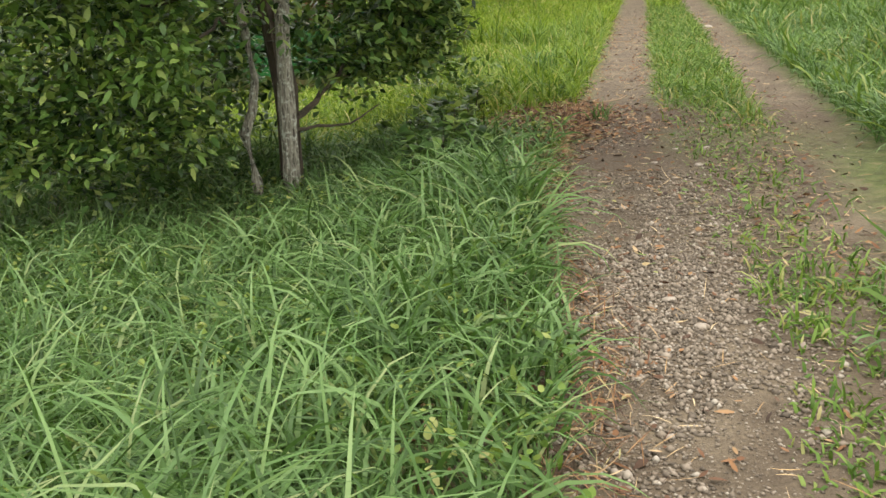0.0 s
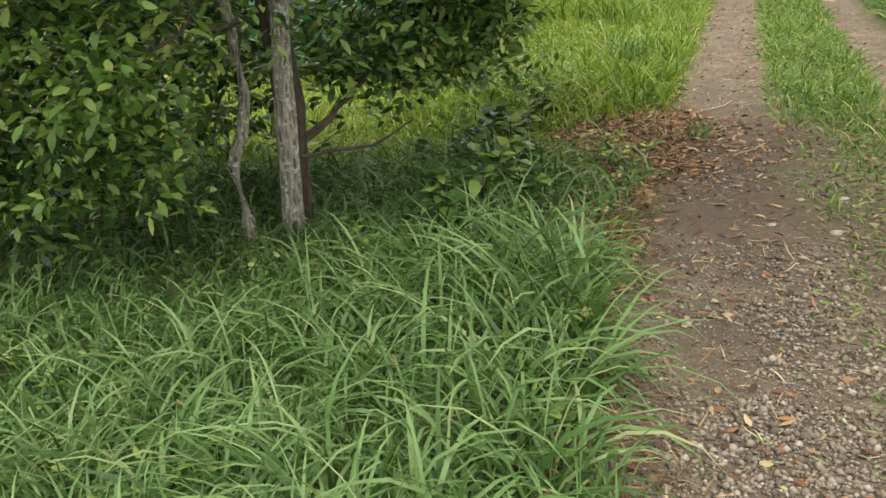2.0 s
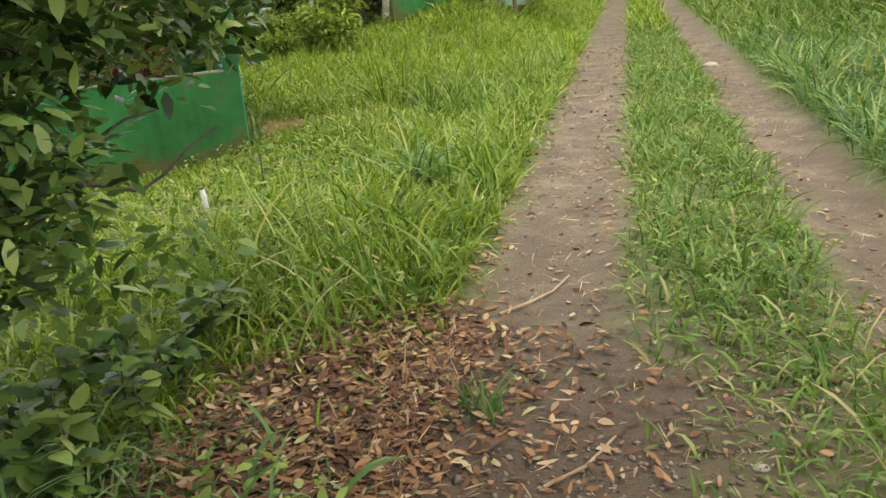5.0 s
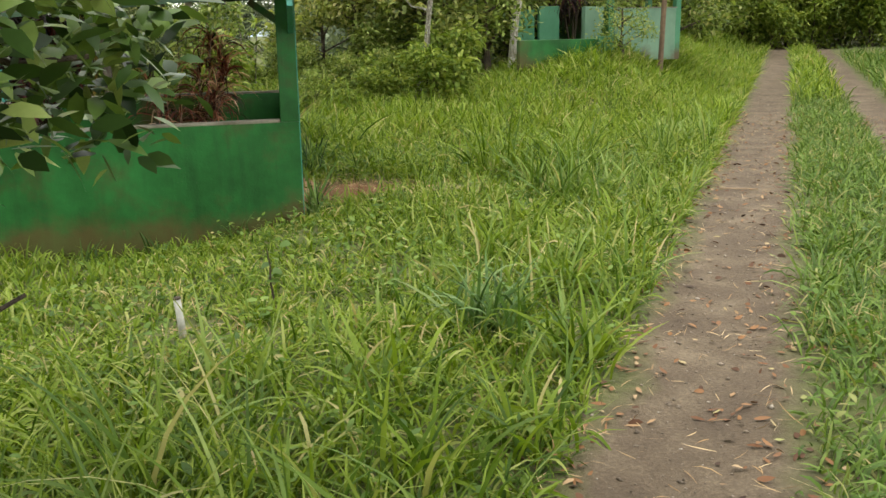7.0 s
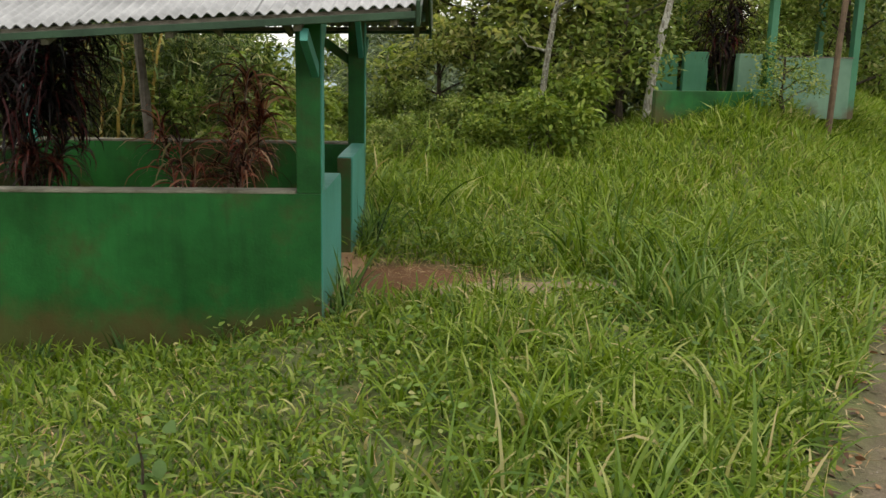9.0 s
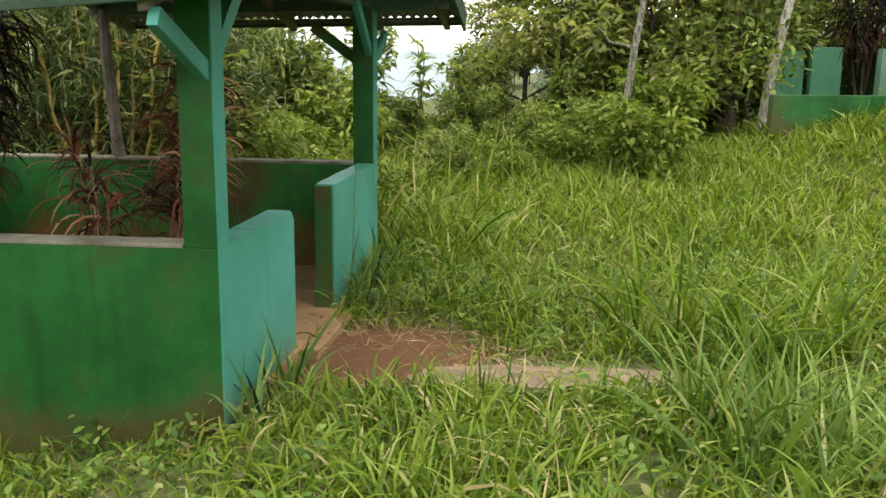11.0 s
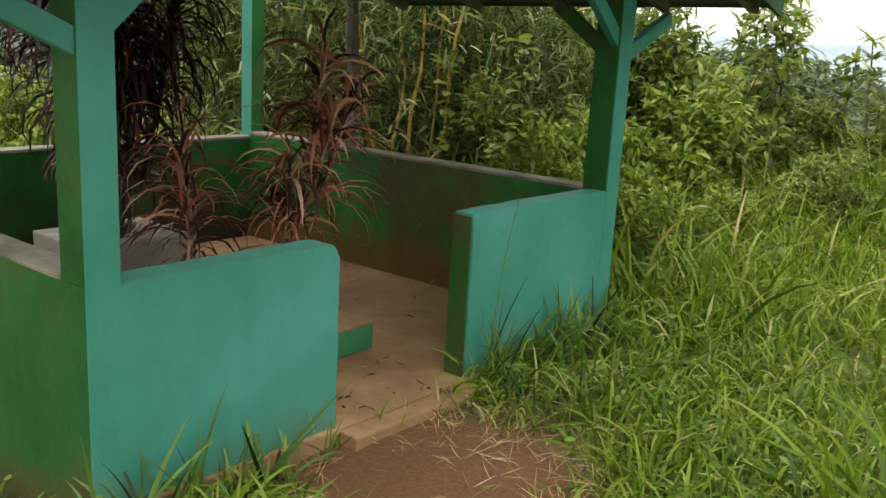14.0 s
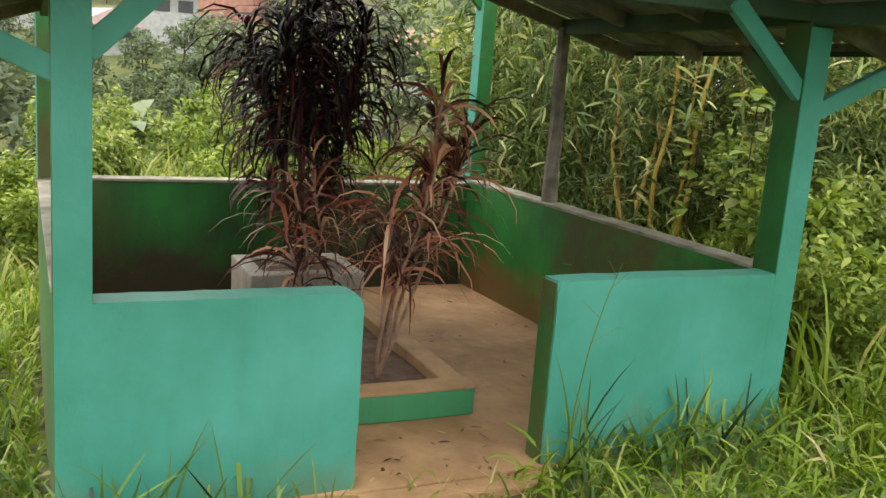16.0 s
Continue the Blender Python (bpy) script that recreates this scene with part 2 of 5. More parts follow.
M_SHEET = plain_material("cement_roof_sheet", (0.22, 0.22, 0.22), (0.41, 0.41, 0.41), 2.6, 0.8, 0.4)
M_WOOD = plain_material("weathered_wood", (0.10, 0.085, 0.065), (0.24, 0.21, 0.17), 9, 0.9, 0.6)
M_BEAM = plain_material("dull_green_beam", (0.018, 0.042, 0.022), (0.045, 0.095, 0.05), 5, 0.7, 0.3)
M_SOIL = plain_material("planter_soil", (0.07, 0.04, 0.025), (0.18, 0.11, 0.07), 12, 0.95, 0.8)
M_STONE = plain_material("pale_stone", (0.22, 0.18, 0.135), (0.38, 0.33, 0.27), 20, 0.8, 0.4)
M_WHITE = plain_material("white_plaster", (0.28, 0.29, 0.29), (0.44, 0.45, 0.45), 3, 0.7, 0.1)
M_TILE = plain_material("red_roof", (0.28, 0.12, 0.09), (0.45, 0.24, 0.19), 3, 0.8, 0.3)
M_PINKTIN = plain_material("faded_pink_roof", (0.42, 0.3, 0.28), (0.58, 0.45, 0.42), 2, 0.6, 0.1)
M_TIN = plain_material("pale_tin_roof", (0.5, 0.48, 0.47), (0.7, 0.68, 0.66), 2, 0.5, 0.1)
M_DARKWIN = plain_material("dark_window", (0.02, 0.022, 0.025), (0.05, 0.05, 0.055), 3, 0.3, 0.0)
M_PINKLEAF = plain_material("pink_leaf", (0.45, 0.16, 0.12), (0.62, 0.36, 0.28), 14, 0.6, 0.2)
M_REDCANE = plain_material("pinkish_cane", (0.16, 0.075, 0.055), (0.42, 0.27, 0.2), 14, 0.7, 0.3)
M_RUST = plain_material("rusty_pole", (0.08, 0.052, 0.032), (0.19, 0.125, 0.075), 9, 0.8, 0.3)

# road direction in plan, and the signed offset across it
ROAD_D = (0.4886, 0.8725)
ROAD_N = (0.8725, -0.4886)


def ground_material():
    m, n, l, b = material("soil_track_and_turf", 0.95)
    geo = n.new("ShaderNodeNewGeometry")
    pos = geo.outputs["Position"]

    def dot(v):
        d = n.new("ShaderNodeVectorMath")
        d.operation = "DOT_PRODUCT"
        d.inputs[1].default_value = (*v, 0)
        l.new(pos, d.inputs[0])
        return d.outputs["Value"]

    def math_node(op, a, c, e=None):
        k = n.new("ShaderNodeMath")
        k.operation = op
        for i, val in enumerate((a, c, e)):
            if val is None:
                continue
            if hasattr(val, "links"):
                l.new(val, k.inputs[i])
            else:
                k.inputs[i].default_value = val
        return k.outputs[0]

    wob = noise_node(n, l, 1.6, 5, pos)
    across = math_node("MULTIPLY_ADD", wob.outputs[0], 0.5, math_node("SUBTRACT", dot(ROAD_N), 0.25))
    along = math_node("MULTIPLY_ADD", wob.outputs[0], 2.0, math_node("SUBTRACT", dot(ROAD_D), 1.0))

    def band(lo, hi, soft=0.12):
        a = n.new("ShaderNodeMapRange")
        a.inputs[1].default_value, a.inputs[2].default_value = lo - soft, lo + soft
        c = n.new("ShaderNodeMapRange")
        c.inputs[1].default_value, c.inputs[2].default_value = hi + soft, hi - soft
        l.new(across, a.inputs[0])
        l.new(across, c.inputs[0])
        return math_node("MULTIPLY", a.outputs[0], c.outputs[0])

    def near(x, y, r, soft):
        d = n.new("ShaderNodeVectorMath")
        d.operation = "DISTANCE"
        d.inputs[1].default_value = (x, y, 0)
        l.new(pos, d.inputs[0])
        a = n.new("ShaderNodeMapRange")
        a.inputs[1].default_value, a.inputs[2].default_value = r + soft, r - soft
        l.new(math_node("MULTIPLY_ADD", wob.outputs[0], 0.6, math_node("SUBTRACT", d.outputs["Value"], 0.3)), a.inputs[0])
        return a.outputs[0]

    start = n.new("ShaderNodeMapRange")
    start.inputs[1].default_value, start.inputs[2].default_value = -7.0, -9.0
    l.new(along, start.inputs[0])
    wide = math_node("MULTIPLY", band(3.45, 5.55, 0.2), start.outputs[0])
    ruts = math_node("MAXIMUM", band(3.52, 4.28), math_node("MULTIPLY", band(5.3, 5.95), math_node("SUBTRACT", 1.0, start.outputs[0])))
    bare = math_node("MAXIMUM", math_node("MAXIMUM", ruts, wide), near(0.55, 1.1, 0.75, 0.2))
    bare = math_node("MAXIMUM", bare, near(-0.2, -7.7, 1.3, 0.4))
    turf_n = noise_node(n, l, 9, 6, pos)
    turf = ramp(n, [(0.3, (0.042, 0.05, 0.013)), (0.52, (0.09, 0.108, 0.027)), (0.75, (0.18, 0.15, 0.068))])
    l.new(turf_n.outputs[0], turf.inputs[0])
    d1 = noise_node(n, l, 2.4, 6, pos)
    dirt = ramp(n, [(0.3, (0.078, 0.055, 0.034)), (0.5, (0.115, 0.085, 0.053)), (0.72, (0.18, 0.14, 0.091))])
    l.new(d1.outputs[0], dirt.inputs[0])
    dcol0 = mix(n, l, near(0.55, 1.1, 0.9, 0.3), dirt.outputs[0], (0.15, 0.068, 0.024))
    dcol0 = mix(n, l, near(0.35, -8.9, 1.5, 0.6), dcol0, (0.088, 0.059, 0.035))
    d2 = noise_node(n, l, 55, 6, pos, 0.75)
    grit = ramp(n, [(0.35, (0.55, 0.52, 0.5)), (0.55, (1, 1, 1)), (0.72, (1.6, 1.55, 1.5))])
    l.new(d2.outputs[0], grit.inputs[0])
    dcol = mix(n, l, 0.8, dcol0, grit.outputs[0], "MULTIPLY")
    l.new(mix(n, l, bare, turf.outputs[0], dcol), b.inputs["Base Color"])
    bump(n, l, b, d2.outputs[0], 0.7, 0.02)
    return m


M_GROUND = ground_material()


# ---- terrain ----
def smooth(t):
    t = np.clip(t, 0, 1)
    return t * t * (3 - 2 * t)


def across_road(x, y):
    return x * ROAD_N[0] + y * ROAD_N[1]


def along_road(x, y):
    return x * ROAD_D[0] + y * ROAD_D[1]


def wobble(x, y):
    return 0.5 * np.sin(1.3 * x + 0.7 * y) + 0.3 * np.sin(2.9 * x - 2.1 * y + 1) + 0.2 * np.sin(5.3 * y + 4.1 * x + 2)


def height(x, y):
    x, y = np.asarray(x, float), np.asarray(y, float)
    v = across_road(x, y)
    z = -0.11 * smooth((3.3 - v) / 1.2) * smooth((y + 5) / 3)
    z = z - 0.06 * smooth((0.95 - np.hypot(x - 0.5, y - 1.3)) / 0.45) * (x > 0)
    z = z - 0.1 * ((x > -3.66) & (x < -0.08) & (y > -0.06) & (y < 3.27))
    u = along_road(x, y)
    brink = 0.8 + 2.5 * smooth((-2 - u) / 4)
    z = z - 0.32 * smooth((brink - v) / 2.3) * smooth((1.2 - y) / 1.0)
    z = z + 0.98 * smooth((y - 3.6) / 5.5) * smooth((3.3 - v) / 2.6) * (0.12 + 0.88 * smooth((v + 3) / 4))
    z = z + 0.03 * wobble(x, y) * smooth((np.abs(v - 4.7) - 1.3) / 1.0) * smooth((np.hypot(x + 1.5, y - 1.5) - 3) / 2)
    rut = smooth(1 - np.abs(v - 3.86) / 0.5) + smooth(1 - np.abs(v - 5.62) / 0.5)
    z = z - 0.035 * rut
    z = z + 0.25 * smooth((v - 6.2) / 3)
    z = z - 6.0 * smooth((-5.0 - x) / 28) + (9.5 * smooth((-34 - x) / 34) + 22 * smooth((-70 - x) / 90)) * smooth((130 - y) / 60)
    z = z - 5.0 * smooth((y - 14) / 30) * smooth((2 - v) / 8) + 4 * smooth((y - 70) / 120)
    return z


def axis_steps(lo, hi, step, far):
    mid = np.arange(lo, hi + step / 2, step)
    out = step * 1.25 ** np.arange(1, 60)
    out = np.cumsum(out)
    out = out[out < far]
    return np.concatenate([(lo - out)[::-1], mid, hi + out])


def grid_ground():
    xs, ys = axis_steps(-7, 9, 0.11, 420), axis_steps(-17.5, 13, 0.11, 420)
    X, Y = np.meshgrid(xs, ys)
    Z = height(X, Y)
    me = bpy.data.meshes.new("ground")
    nx, ny = len(xs), len(ys)
    co = np.stack([X.ravel(), Y.ravel(), Z.ravel()], 1)
    i = (np.arange(ny - 1)[:, None] * nx + np.arange(nx - 1)[None]).ravel()
    quads = np.stack([i, i + 1, i + 1 + nx, i + nx], 1)
    raw_mesh(me, co, quads.ravel(), np.full(len(quads), 4))
    me.polygons.foreach_set("use_smooth", np.ones(len(quads), bool))
    me.materials.append(M_GROUND)
    return tagged(new("ground", me), "uneven grassy ground with a two-rut dirt track", "ground", kind="structure")


def raw_mesh(me, co, loops, counts):
    me.vertices.add(len(co))
    me.vertices.foreach_set("co", np.asarray(co, np.float32).ravel())
    me.loops.add(len(loops))
    me.loops.foreach_set("vertex_index", np.asarray(loops, np.int32))
    me.polygons.add(len(counts))
    starts = np.concatenate([[0], np.cumsum(counts)[:-1]])
    me.polygons.foreach_set("loop_start", starts.astype(np.int32))
    me.update(calc_edges=True)
    me.validate()


def straps(name, P, az, el, L, W, droop, mat, seg=3, profile=None, roll=0.0, parent=None):
    """A mesh of many curved blades: each starts at P, leaves at azimuth az and elevation el, and bends down by droop."""
    P = np.asarray(P, float)
    n = len(P)
    az, el, L, W, droop = (np.broadcast_to(np.asarray(a, float), (n,)) for a in (az, el, L, W, droop))
    roll = np.broadcast_to(np.asarray(roll, float), (n,))
    prof = profile if profile is not None else [0.55, 1.0, 0.9, 0.7, 0.4][:seg]
    out = np.stack([np.cos(az), np.sin(az), 0 * az], 1)
    side0 = np.stack([-np.sin(az), np.cos(az), 0 * az], 1)
    rings, p = [], P.copy()
    for k in range(seg + 1):
        e = el - droop * (k / seg)
        tang = out * np.cos(e)[:, None] + np.array([0, 0, 1.0]) * np.sin(e)[:, None]
        nor = np.cross(tang, side0)
        side = side0 * np.cos(roll)[:, None] + nor * np.sin(roll)[:, None]
        if k < seg:
            w = (W * prof[k] / 2)[:, None]
            rings += [p - side * w, p + side * w]
        else:
            rings.append(p)
        p = p + tang * (L / seg)[:, None]
    co = np.stack(rings, 1).reshape(-1, 3)
    vn = 2 * seg + 1
    base = np.arange(n)[:, None] * vn
    faces = []
    for k in range(seg - 1):
        faces.append(base + np.array([2 * k, 2 * k + 1, 2 * k + 3, 2 * k + 2]))
    q = np.concatenate(faces, 1) if faces else np.zeros((n, 0), int)
    t = base + np.array([2 * seg - 2, 2 * seg - 1, 2 * seg])
    loops = np.concatenate([q, t], 1).ravel()
    counts = np.tile(np.array([4] * (seg - 1) + [3]), n)
    me = bpy.data.meshes.new(name)
    raw_mesh(me, co, loops, counts)
    me.polygons.foreach_set("use_smooth", np.ones(len(counts), bool))
    me.materials.append(mat)
    ob = new(name, me)
    ob.parent = parent
    return ob


def part(name, bm, mat, parent=None, label="", smooth_faces=False):
    me = bpy.data.meshes.new(name)
    bmesh.ops.recalc_face_normals(bm, faces=bm.faces)
    bm.to_mesh(me)
    bm.free()
    for f in me.polygons:
        f.use_smooth = smooth_faces
    me.materials.append(mat)
    ob = new(name, me)
    ob.parent = parent
    if label:
        tagged(ob, label)
    return ob


def box_bm(x0, x1, y0, y1, z0, z1, bevel=0.012, wear=0.0, cuts=0):
    bm = bmesh.new()
    bmesh.ops.create_cube(bm, size=1.0)
    for v in bm.verts:
        v.co = Vector(((x0 + x1) / 2 + v.co.x * (x1 - x0), (y0 + y1) / 2 + v.co.y * (y1 - y0), (z0 + z1) / 2 + v.co.z * (z1 - z0)))
    if bevel:
        bmesh.ops.bevel(bm, geom=list(bm.edges), offset=bevel, segments=2, affect="EDGES", profile=0.6)
    if cuts:
        bmesh.ops.subdivide_edges(bm, edges=[e for e in bm.edges if e.calc_length() > 0.3], cuts=cuts, use_grid_fill=True)
    if wear:
        for v in bm.verts:
            v.co += Vector(noise.noise_vector(v.co * 3.1)) * wear
    return bm


def bar_bm(a, b, w, h, bevel=0.006):
    """A square timber from a to b."""
    a, b = Vector(a), Vector(b)
    d = b - a
    bm = box_bm(-w / 2, w / 2, -h / 2, h / 2, 0, d.length, bevel)
    q = d.to_track_quat("Z", "Y").to_matrix().to_4x4()
    bm.transform(Matrix.Translation(a) @ q)
    return bm


def tube_bm(points, radii, sides=9, rough=0.0):
    """A tapered, bent stem along points."""
    bm = bmesh.new()
    pts = [Vector(p) for p in points]
    last = None
    for k, (p, r) in enumerate(zip(pts, radii)):
        d = (pts[min(k + 1, len(pts) - 1)] - pts[max(k - 1, 0)]).normalized()
        q = d.to_track_quat("Z", "Y").to_matrix()
        ring = []
        for s in range(sides):
            a = 2 * math.pi * s / sides
            rr = r * (1 + rough * noise.noise(Vector((p.x * 7 + math.cos(a), p.y * 7 + math.sin(a), p.z * 5))))
            ring.append(bm.verts.new(p + q @ Vector((math.cos(a) * rr, math.sin(a) * rr, 0))))
        if last:
            for s in range(sides):
                bm.faces.new((last[s], last[(s + 1) % sides], ring[(s + 1) % sides], ring[s]))
        else:
            bm.faces.new(ring[::-1])
        last = ring
    bm.faces.new(last)
    return bm


def bend(a, b, steps, amount, seed):
    """Points from a to b, wandering a little."""
    a, b = Vector(a), Vector(b)
    out = []
    for k in range(steps + 1):
        f = k / steps
        w = math.sin(f * math.pi) * amount
        out.append(a.lerp(b, f) + Vector(noise.noise_vector(Vector((seed * 3.7, f * 2.3, seed)))) * w)
    return out


def empty(name, at=(0, 0, 0)):
    ob = new(name)
    ob.empty_display_size = 0.2
    ob.location = at
    return ob


def gz(x, y):
    return float(height(x, y))


grid_ground()


# ---- the shelter: low walls, posts, braces and a corrugated roof ----
def wall_bm(x0, x1, y0, y1, z0, z1):
    return box_bm(x0, x1, y0, y1, z0, z1, 0.014, 0.004, 3)


def corrugated_bm(x0, x1, ya, za, yb, zb, pitch=0.076, amp=0.013, thick=0.006):
    """One roofing sheet; the waves run from (ya, za) up to (yb, zb)."""
    bm = bmesh.new()
    nx = max(8, int(round((x1 - x0) / pitch * 8)))
    rows = []
    for side in (0, 1):
        for f in (0.0, 0.5, 1.0):
            row = []
            for i in range(nx + 1):
                x = x0 + (x1 - x0) * i / nx
                z = za + (zb - za) * f + amp * math.cos(2 * math.pi * x / pitch) - side * thick
                row.append(bm.verts.new((x, ya + (yb - ya) * f, z)))
            rows.append(row)
    for side in (0, 3):
        for r in (0, 1):
            for i in range(nx):
                bm.faces.new((rows[side + r][i], rows[side + r][i + 1], rows[side + r + 1][i + 1], rows[side + r + 1][i]))
    for r in (0, 2):
        for i in range(nx):
            bm.faces.new((rows[r][i], rows[r][i + 1], rows[r + 3][i + 1], rows[r + 3][i]))
    return bm


def shelter():
    root = empty("shelter")
    tagged(root, "open roadside shelter with green half walls, posts and corrugated roof", "shelter")
    zb, zt, top = -0.5, 0.762, 1.99
    yl, yr, xb = -0.13, 3.335, -3.30
    th = 0.13

    def askew(bm):
        """The side walls sink a little and close in towards the back."""
        for v in bm.verts:
            if v.co.y > 2:
                v.co.y += 0.04 * v.co.x
                v.co.z += 0.004 * v.co.x
            else:
                v.co.z += 0.016 * v.co.x
        return bm

    # half walls
    part("front_wall", front_panel(0.0, 1.03, zb, zt - 0.02, 0.06), M_TEAL, root, "turquoise painted front half wall with a rounded corner")
    fr = part("front_wall", front_panel(3.2, 1.94, zb, zt, 0.0), M_TEAL, root, "turquoise painted front half wall")
    part("wall_end", box_bm(-0.135, -0.012, 1.932, 1.944, zb, zt - 0.012, 0.003), M_GREEN, fr, "dark green painted wall end")
    lw = part("side_wall", askew(box_bm(xb, -0.006, yl, yl + th, zb, zt - 0.022, 0.004, 0.003, 3)), M_GREEN, root, "dark green side half wall splashed with red soil")
    rw = part("side_wall", askew(box_bm(xb, -0.006, yr - th, yr, zb, zt - 0.012, 0.004, 0.003, 3)), M_STAINED, root, "dark green side half wall with rusty stains")
    bw = part("back_wall", wall_bm(xb - th, xb, yl, yr - 0.13, zb, zt - 0.055), M_DAMPSHADE, root, "dark green back half wall")
    part("coping", askew(box_bm(xb, -0.175, yl - 0.006, yl + th + 0.006, zt - 0.022, zt, 0.006, 0.003, 6)), M_CAP, lw, "pale weathered wall top")
    part("coping", askew(box_bm(xb, -0.17, yr - th - 0.006, yr + 0.006, zt - 0.012, zt + 0.01, 0.006, 0.003, 6)), M_CAP, rw, "pale weathered wall top")
    part("coping", box_bm(xb - th - 0.006, xb + 0.006, yl - 0.008, yr - 0.122, zt - 0.057, zt - 0.036, 0.006, 0.003, 6), M_CAP, bw, "pale weathered wall top")
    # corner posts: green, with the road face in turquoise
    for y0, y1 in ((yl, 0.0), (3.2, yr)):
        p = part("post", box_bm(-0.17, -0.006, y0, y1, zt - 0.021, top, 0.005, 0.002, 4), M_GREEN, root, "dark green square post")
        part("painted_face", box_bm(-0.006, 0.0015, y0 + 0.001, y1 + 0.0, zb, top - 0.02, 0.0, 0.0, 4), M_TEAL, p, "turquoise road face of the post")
    for y0, y1 in ((yl, yl + 0.12), (yr - 0.25, yr - 0.13)):
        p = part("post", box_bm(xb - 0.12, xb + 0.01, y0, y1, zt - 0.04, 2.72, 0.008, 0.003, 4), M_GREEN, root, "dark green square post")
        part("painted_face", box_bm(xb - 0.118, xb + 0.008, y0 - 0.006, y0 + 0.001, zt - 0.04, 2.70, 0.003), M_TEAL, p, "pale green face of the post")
    part("wooden_prop", tube_bm(bend((-2.2, yr - 0.15, zt - 0.004), (-2.3, yr - 0.10, 1.97), 6, 0.03, 4), [0.055, 0.05, 0.052, 0.047, 0.05, 0.046, 0.045], 8, 0.2), M_WOOD, root, "unpainted weathered wooden prop")
    def sag(bm):
        """The roof has settled towards the back, more on one side."""
        for v in bm.verts:
            side = min(max((v.co.y - yl) / (yr - yl), 0), 1)
            v.co.z += (0.075 - 0.055 * side) * (v.co.x - 0.6)
        return bm

    # wall plates and tie beams
    part("beam", sag(box_bm(-2.42, 0.60, yl + 0.01, yl + 0.11, top, top + 0.10, 0.006)), M_BEAM, root)
    part("beam", sag(box_bm(-2.42, 0.60, yr - 0.11, yr - 0.01, top, top + 0.10, 0.006)), M_BEAM, root)
    part("beam", box_bm(-0.13, -0.03, yl + 0.112, yr - 0.112, top + 0.005, top + 0.09, 0.006), M_BEAM, root)
    part("beam", box_bm(xb - 0.1, xb, yl - 0.1, yr + 0.1, 2.72, 2.81, 0.006), M_BEAM, root)
    # knee braces
    for a, b_, m in (((-0.04, -0.02, 1.62), (-0.04, 0.40, 2.03), M_TEAL), ((-0.04, 3.22, 1.65), (-0.04, 2.74, 2.05), M_TEAL),
                     ((-0.04, 3.31, 1.56), (-0.04, 3.83, 1.80), M_TEAL), ((-0.04, yl + 0.02, 1.55), (-0.04, yl - 0.48, 1.78), M_TEAL),
                     ((-0.10, yr - 0.04, 1.55), (-0.52, yr - 0.04, 1.85), M_GREEN),
                     ((xb - 0.05, yr - 0.2, 2.10), (xb - 0.05, yr - 0.82, 2.72), M_GREEN), ((xb - 0.05, yl + 0.1, 2.1), (xb - 0.05, yl + 0.72, 2.72), M_GREEN)):
        part("brace", bar_bm(a, b_, 0.05, 0.085), m, root)
    # roof: rafters, battens, sheets on both slopes, fascia boards
    ridge_y, ridge_z = (yl + yr) / 2, 2.62
    el, er, ez = yl - 0.52, yr + 0.56, 1.92
    x0, x1 = -2.42, 0.60
    for x in (0.5, -0.08, -0.85, -1.6, -2.35):
        part("rafter", sag(bar_bm((x, el + 0.03, ez - 0.03), (x, ridge_y, ridge_z - 0.05), 0.05, 0.09)), M_WOOD, root)
        part("rafter", sag(bar_bm((x, er - 0.03, ez - 0.03), (x, ridge_y, ridge_z - 0.05), 0.05, 0.09)), M_WOOD, root)
    for side_y in (el, er):
        for f in (0.02, 0.5, 0.93):
            y, z = side_y + (ridge_y - side_y) * f, ez + (ridge_z - ez) * f + 0.02
            part("batten", sag(box_bm(x0, x1, y - 0.025, y + 0.025, z - 0.04, z, 0.004)), M_WOOD, root)
    span = (x1 - x0) / 3
    for k in range(3):
        a = x0 + k * span
        lift = 0.008 * (k % 2)
        part("roof_sheet", sag(corrugated_bm(a, a + span + 0.07, el, ez + 0.045 + lift, ridge_y + 0.02, ridge_z + 0.045 + lift)), M_SHEET, root)
        part("roof_sheet", sag(corrugated_bm(a, a + span + 0.07, er, ez + 0.045 + lift, ridge_y - 0.02, ridge_z + 0.045 + lift)), M_SHEET, root)
    part("ridge_cap", sag(tube_bm([(x0, ridge_y, ridge_z + 0.02), (x1 + 0.05, ridge_y, ridge_z + 0.02)], [0.09, 0.09], 10)), M_SHEET, root)
    part("fascia", sag(box_bm(x0, x1 + 0.03, el + 0.005, el + 0.03, ez - 0.035, ez + 0.008, 0.004)), M_BEAM, root, "dull green eaves board")
    part("fascia", sag(box_bm(x0, x1 + 0.03, er - 0.03, er - 0.005, ez - 0.035, ez + 0.008, 0.004)), M_BEAM, root, "dull green eaves board")
    part("fascia", sag(bar_bm((x1 + 0.045, el, ez - 0.01), (x1 + 0.045, ridge_y, ridge_z - 0.01), 0.025, 0.16)), M_BEAM, root)
    part("fascia", sag(bar_bm((x1 + 0.045, er, ez - 0.01), (x1 + 0.045, ridge_y, ridge_z - 0.01), 0.025, 0.16)), M_BEAM, root)
    # floor
    part("floor_slab", box_bm(xb, 0.02, 0.0, yr - th, -0.2, -0.11, 0.01, 0.004, 5), M_CONC, root, "brown stained concrete floor")
    part("floor_slab", box_bm(xb, -0.14, yl + th, 0.0, -0.2, -0.112, 0.0), M_CONC, root, "brown stained concrete floor")
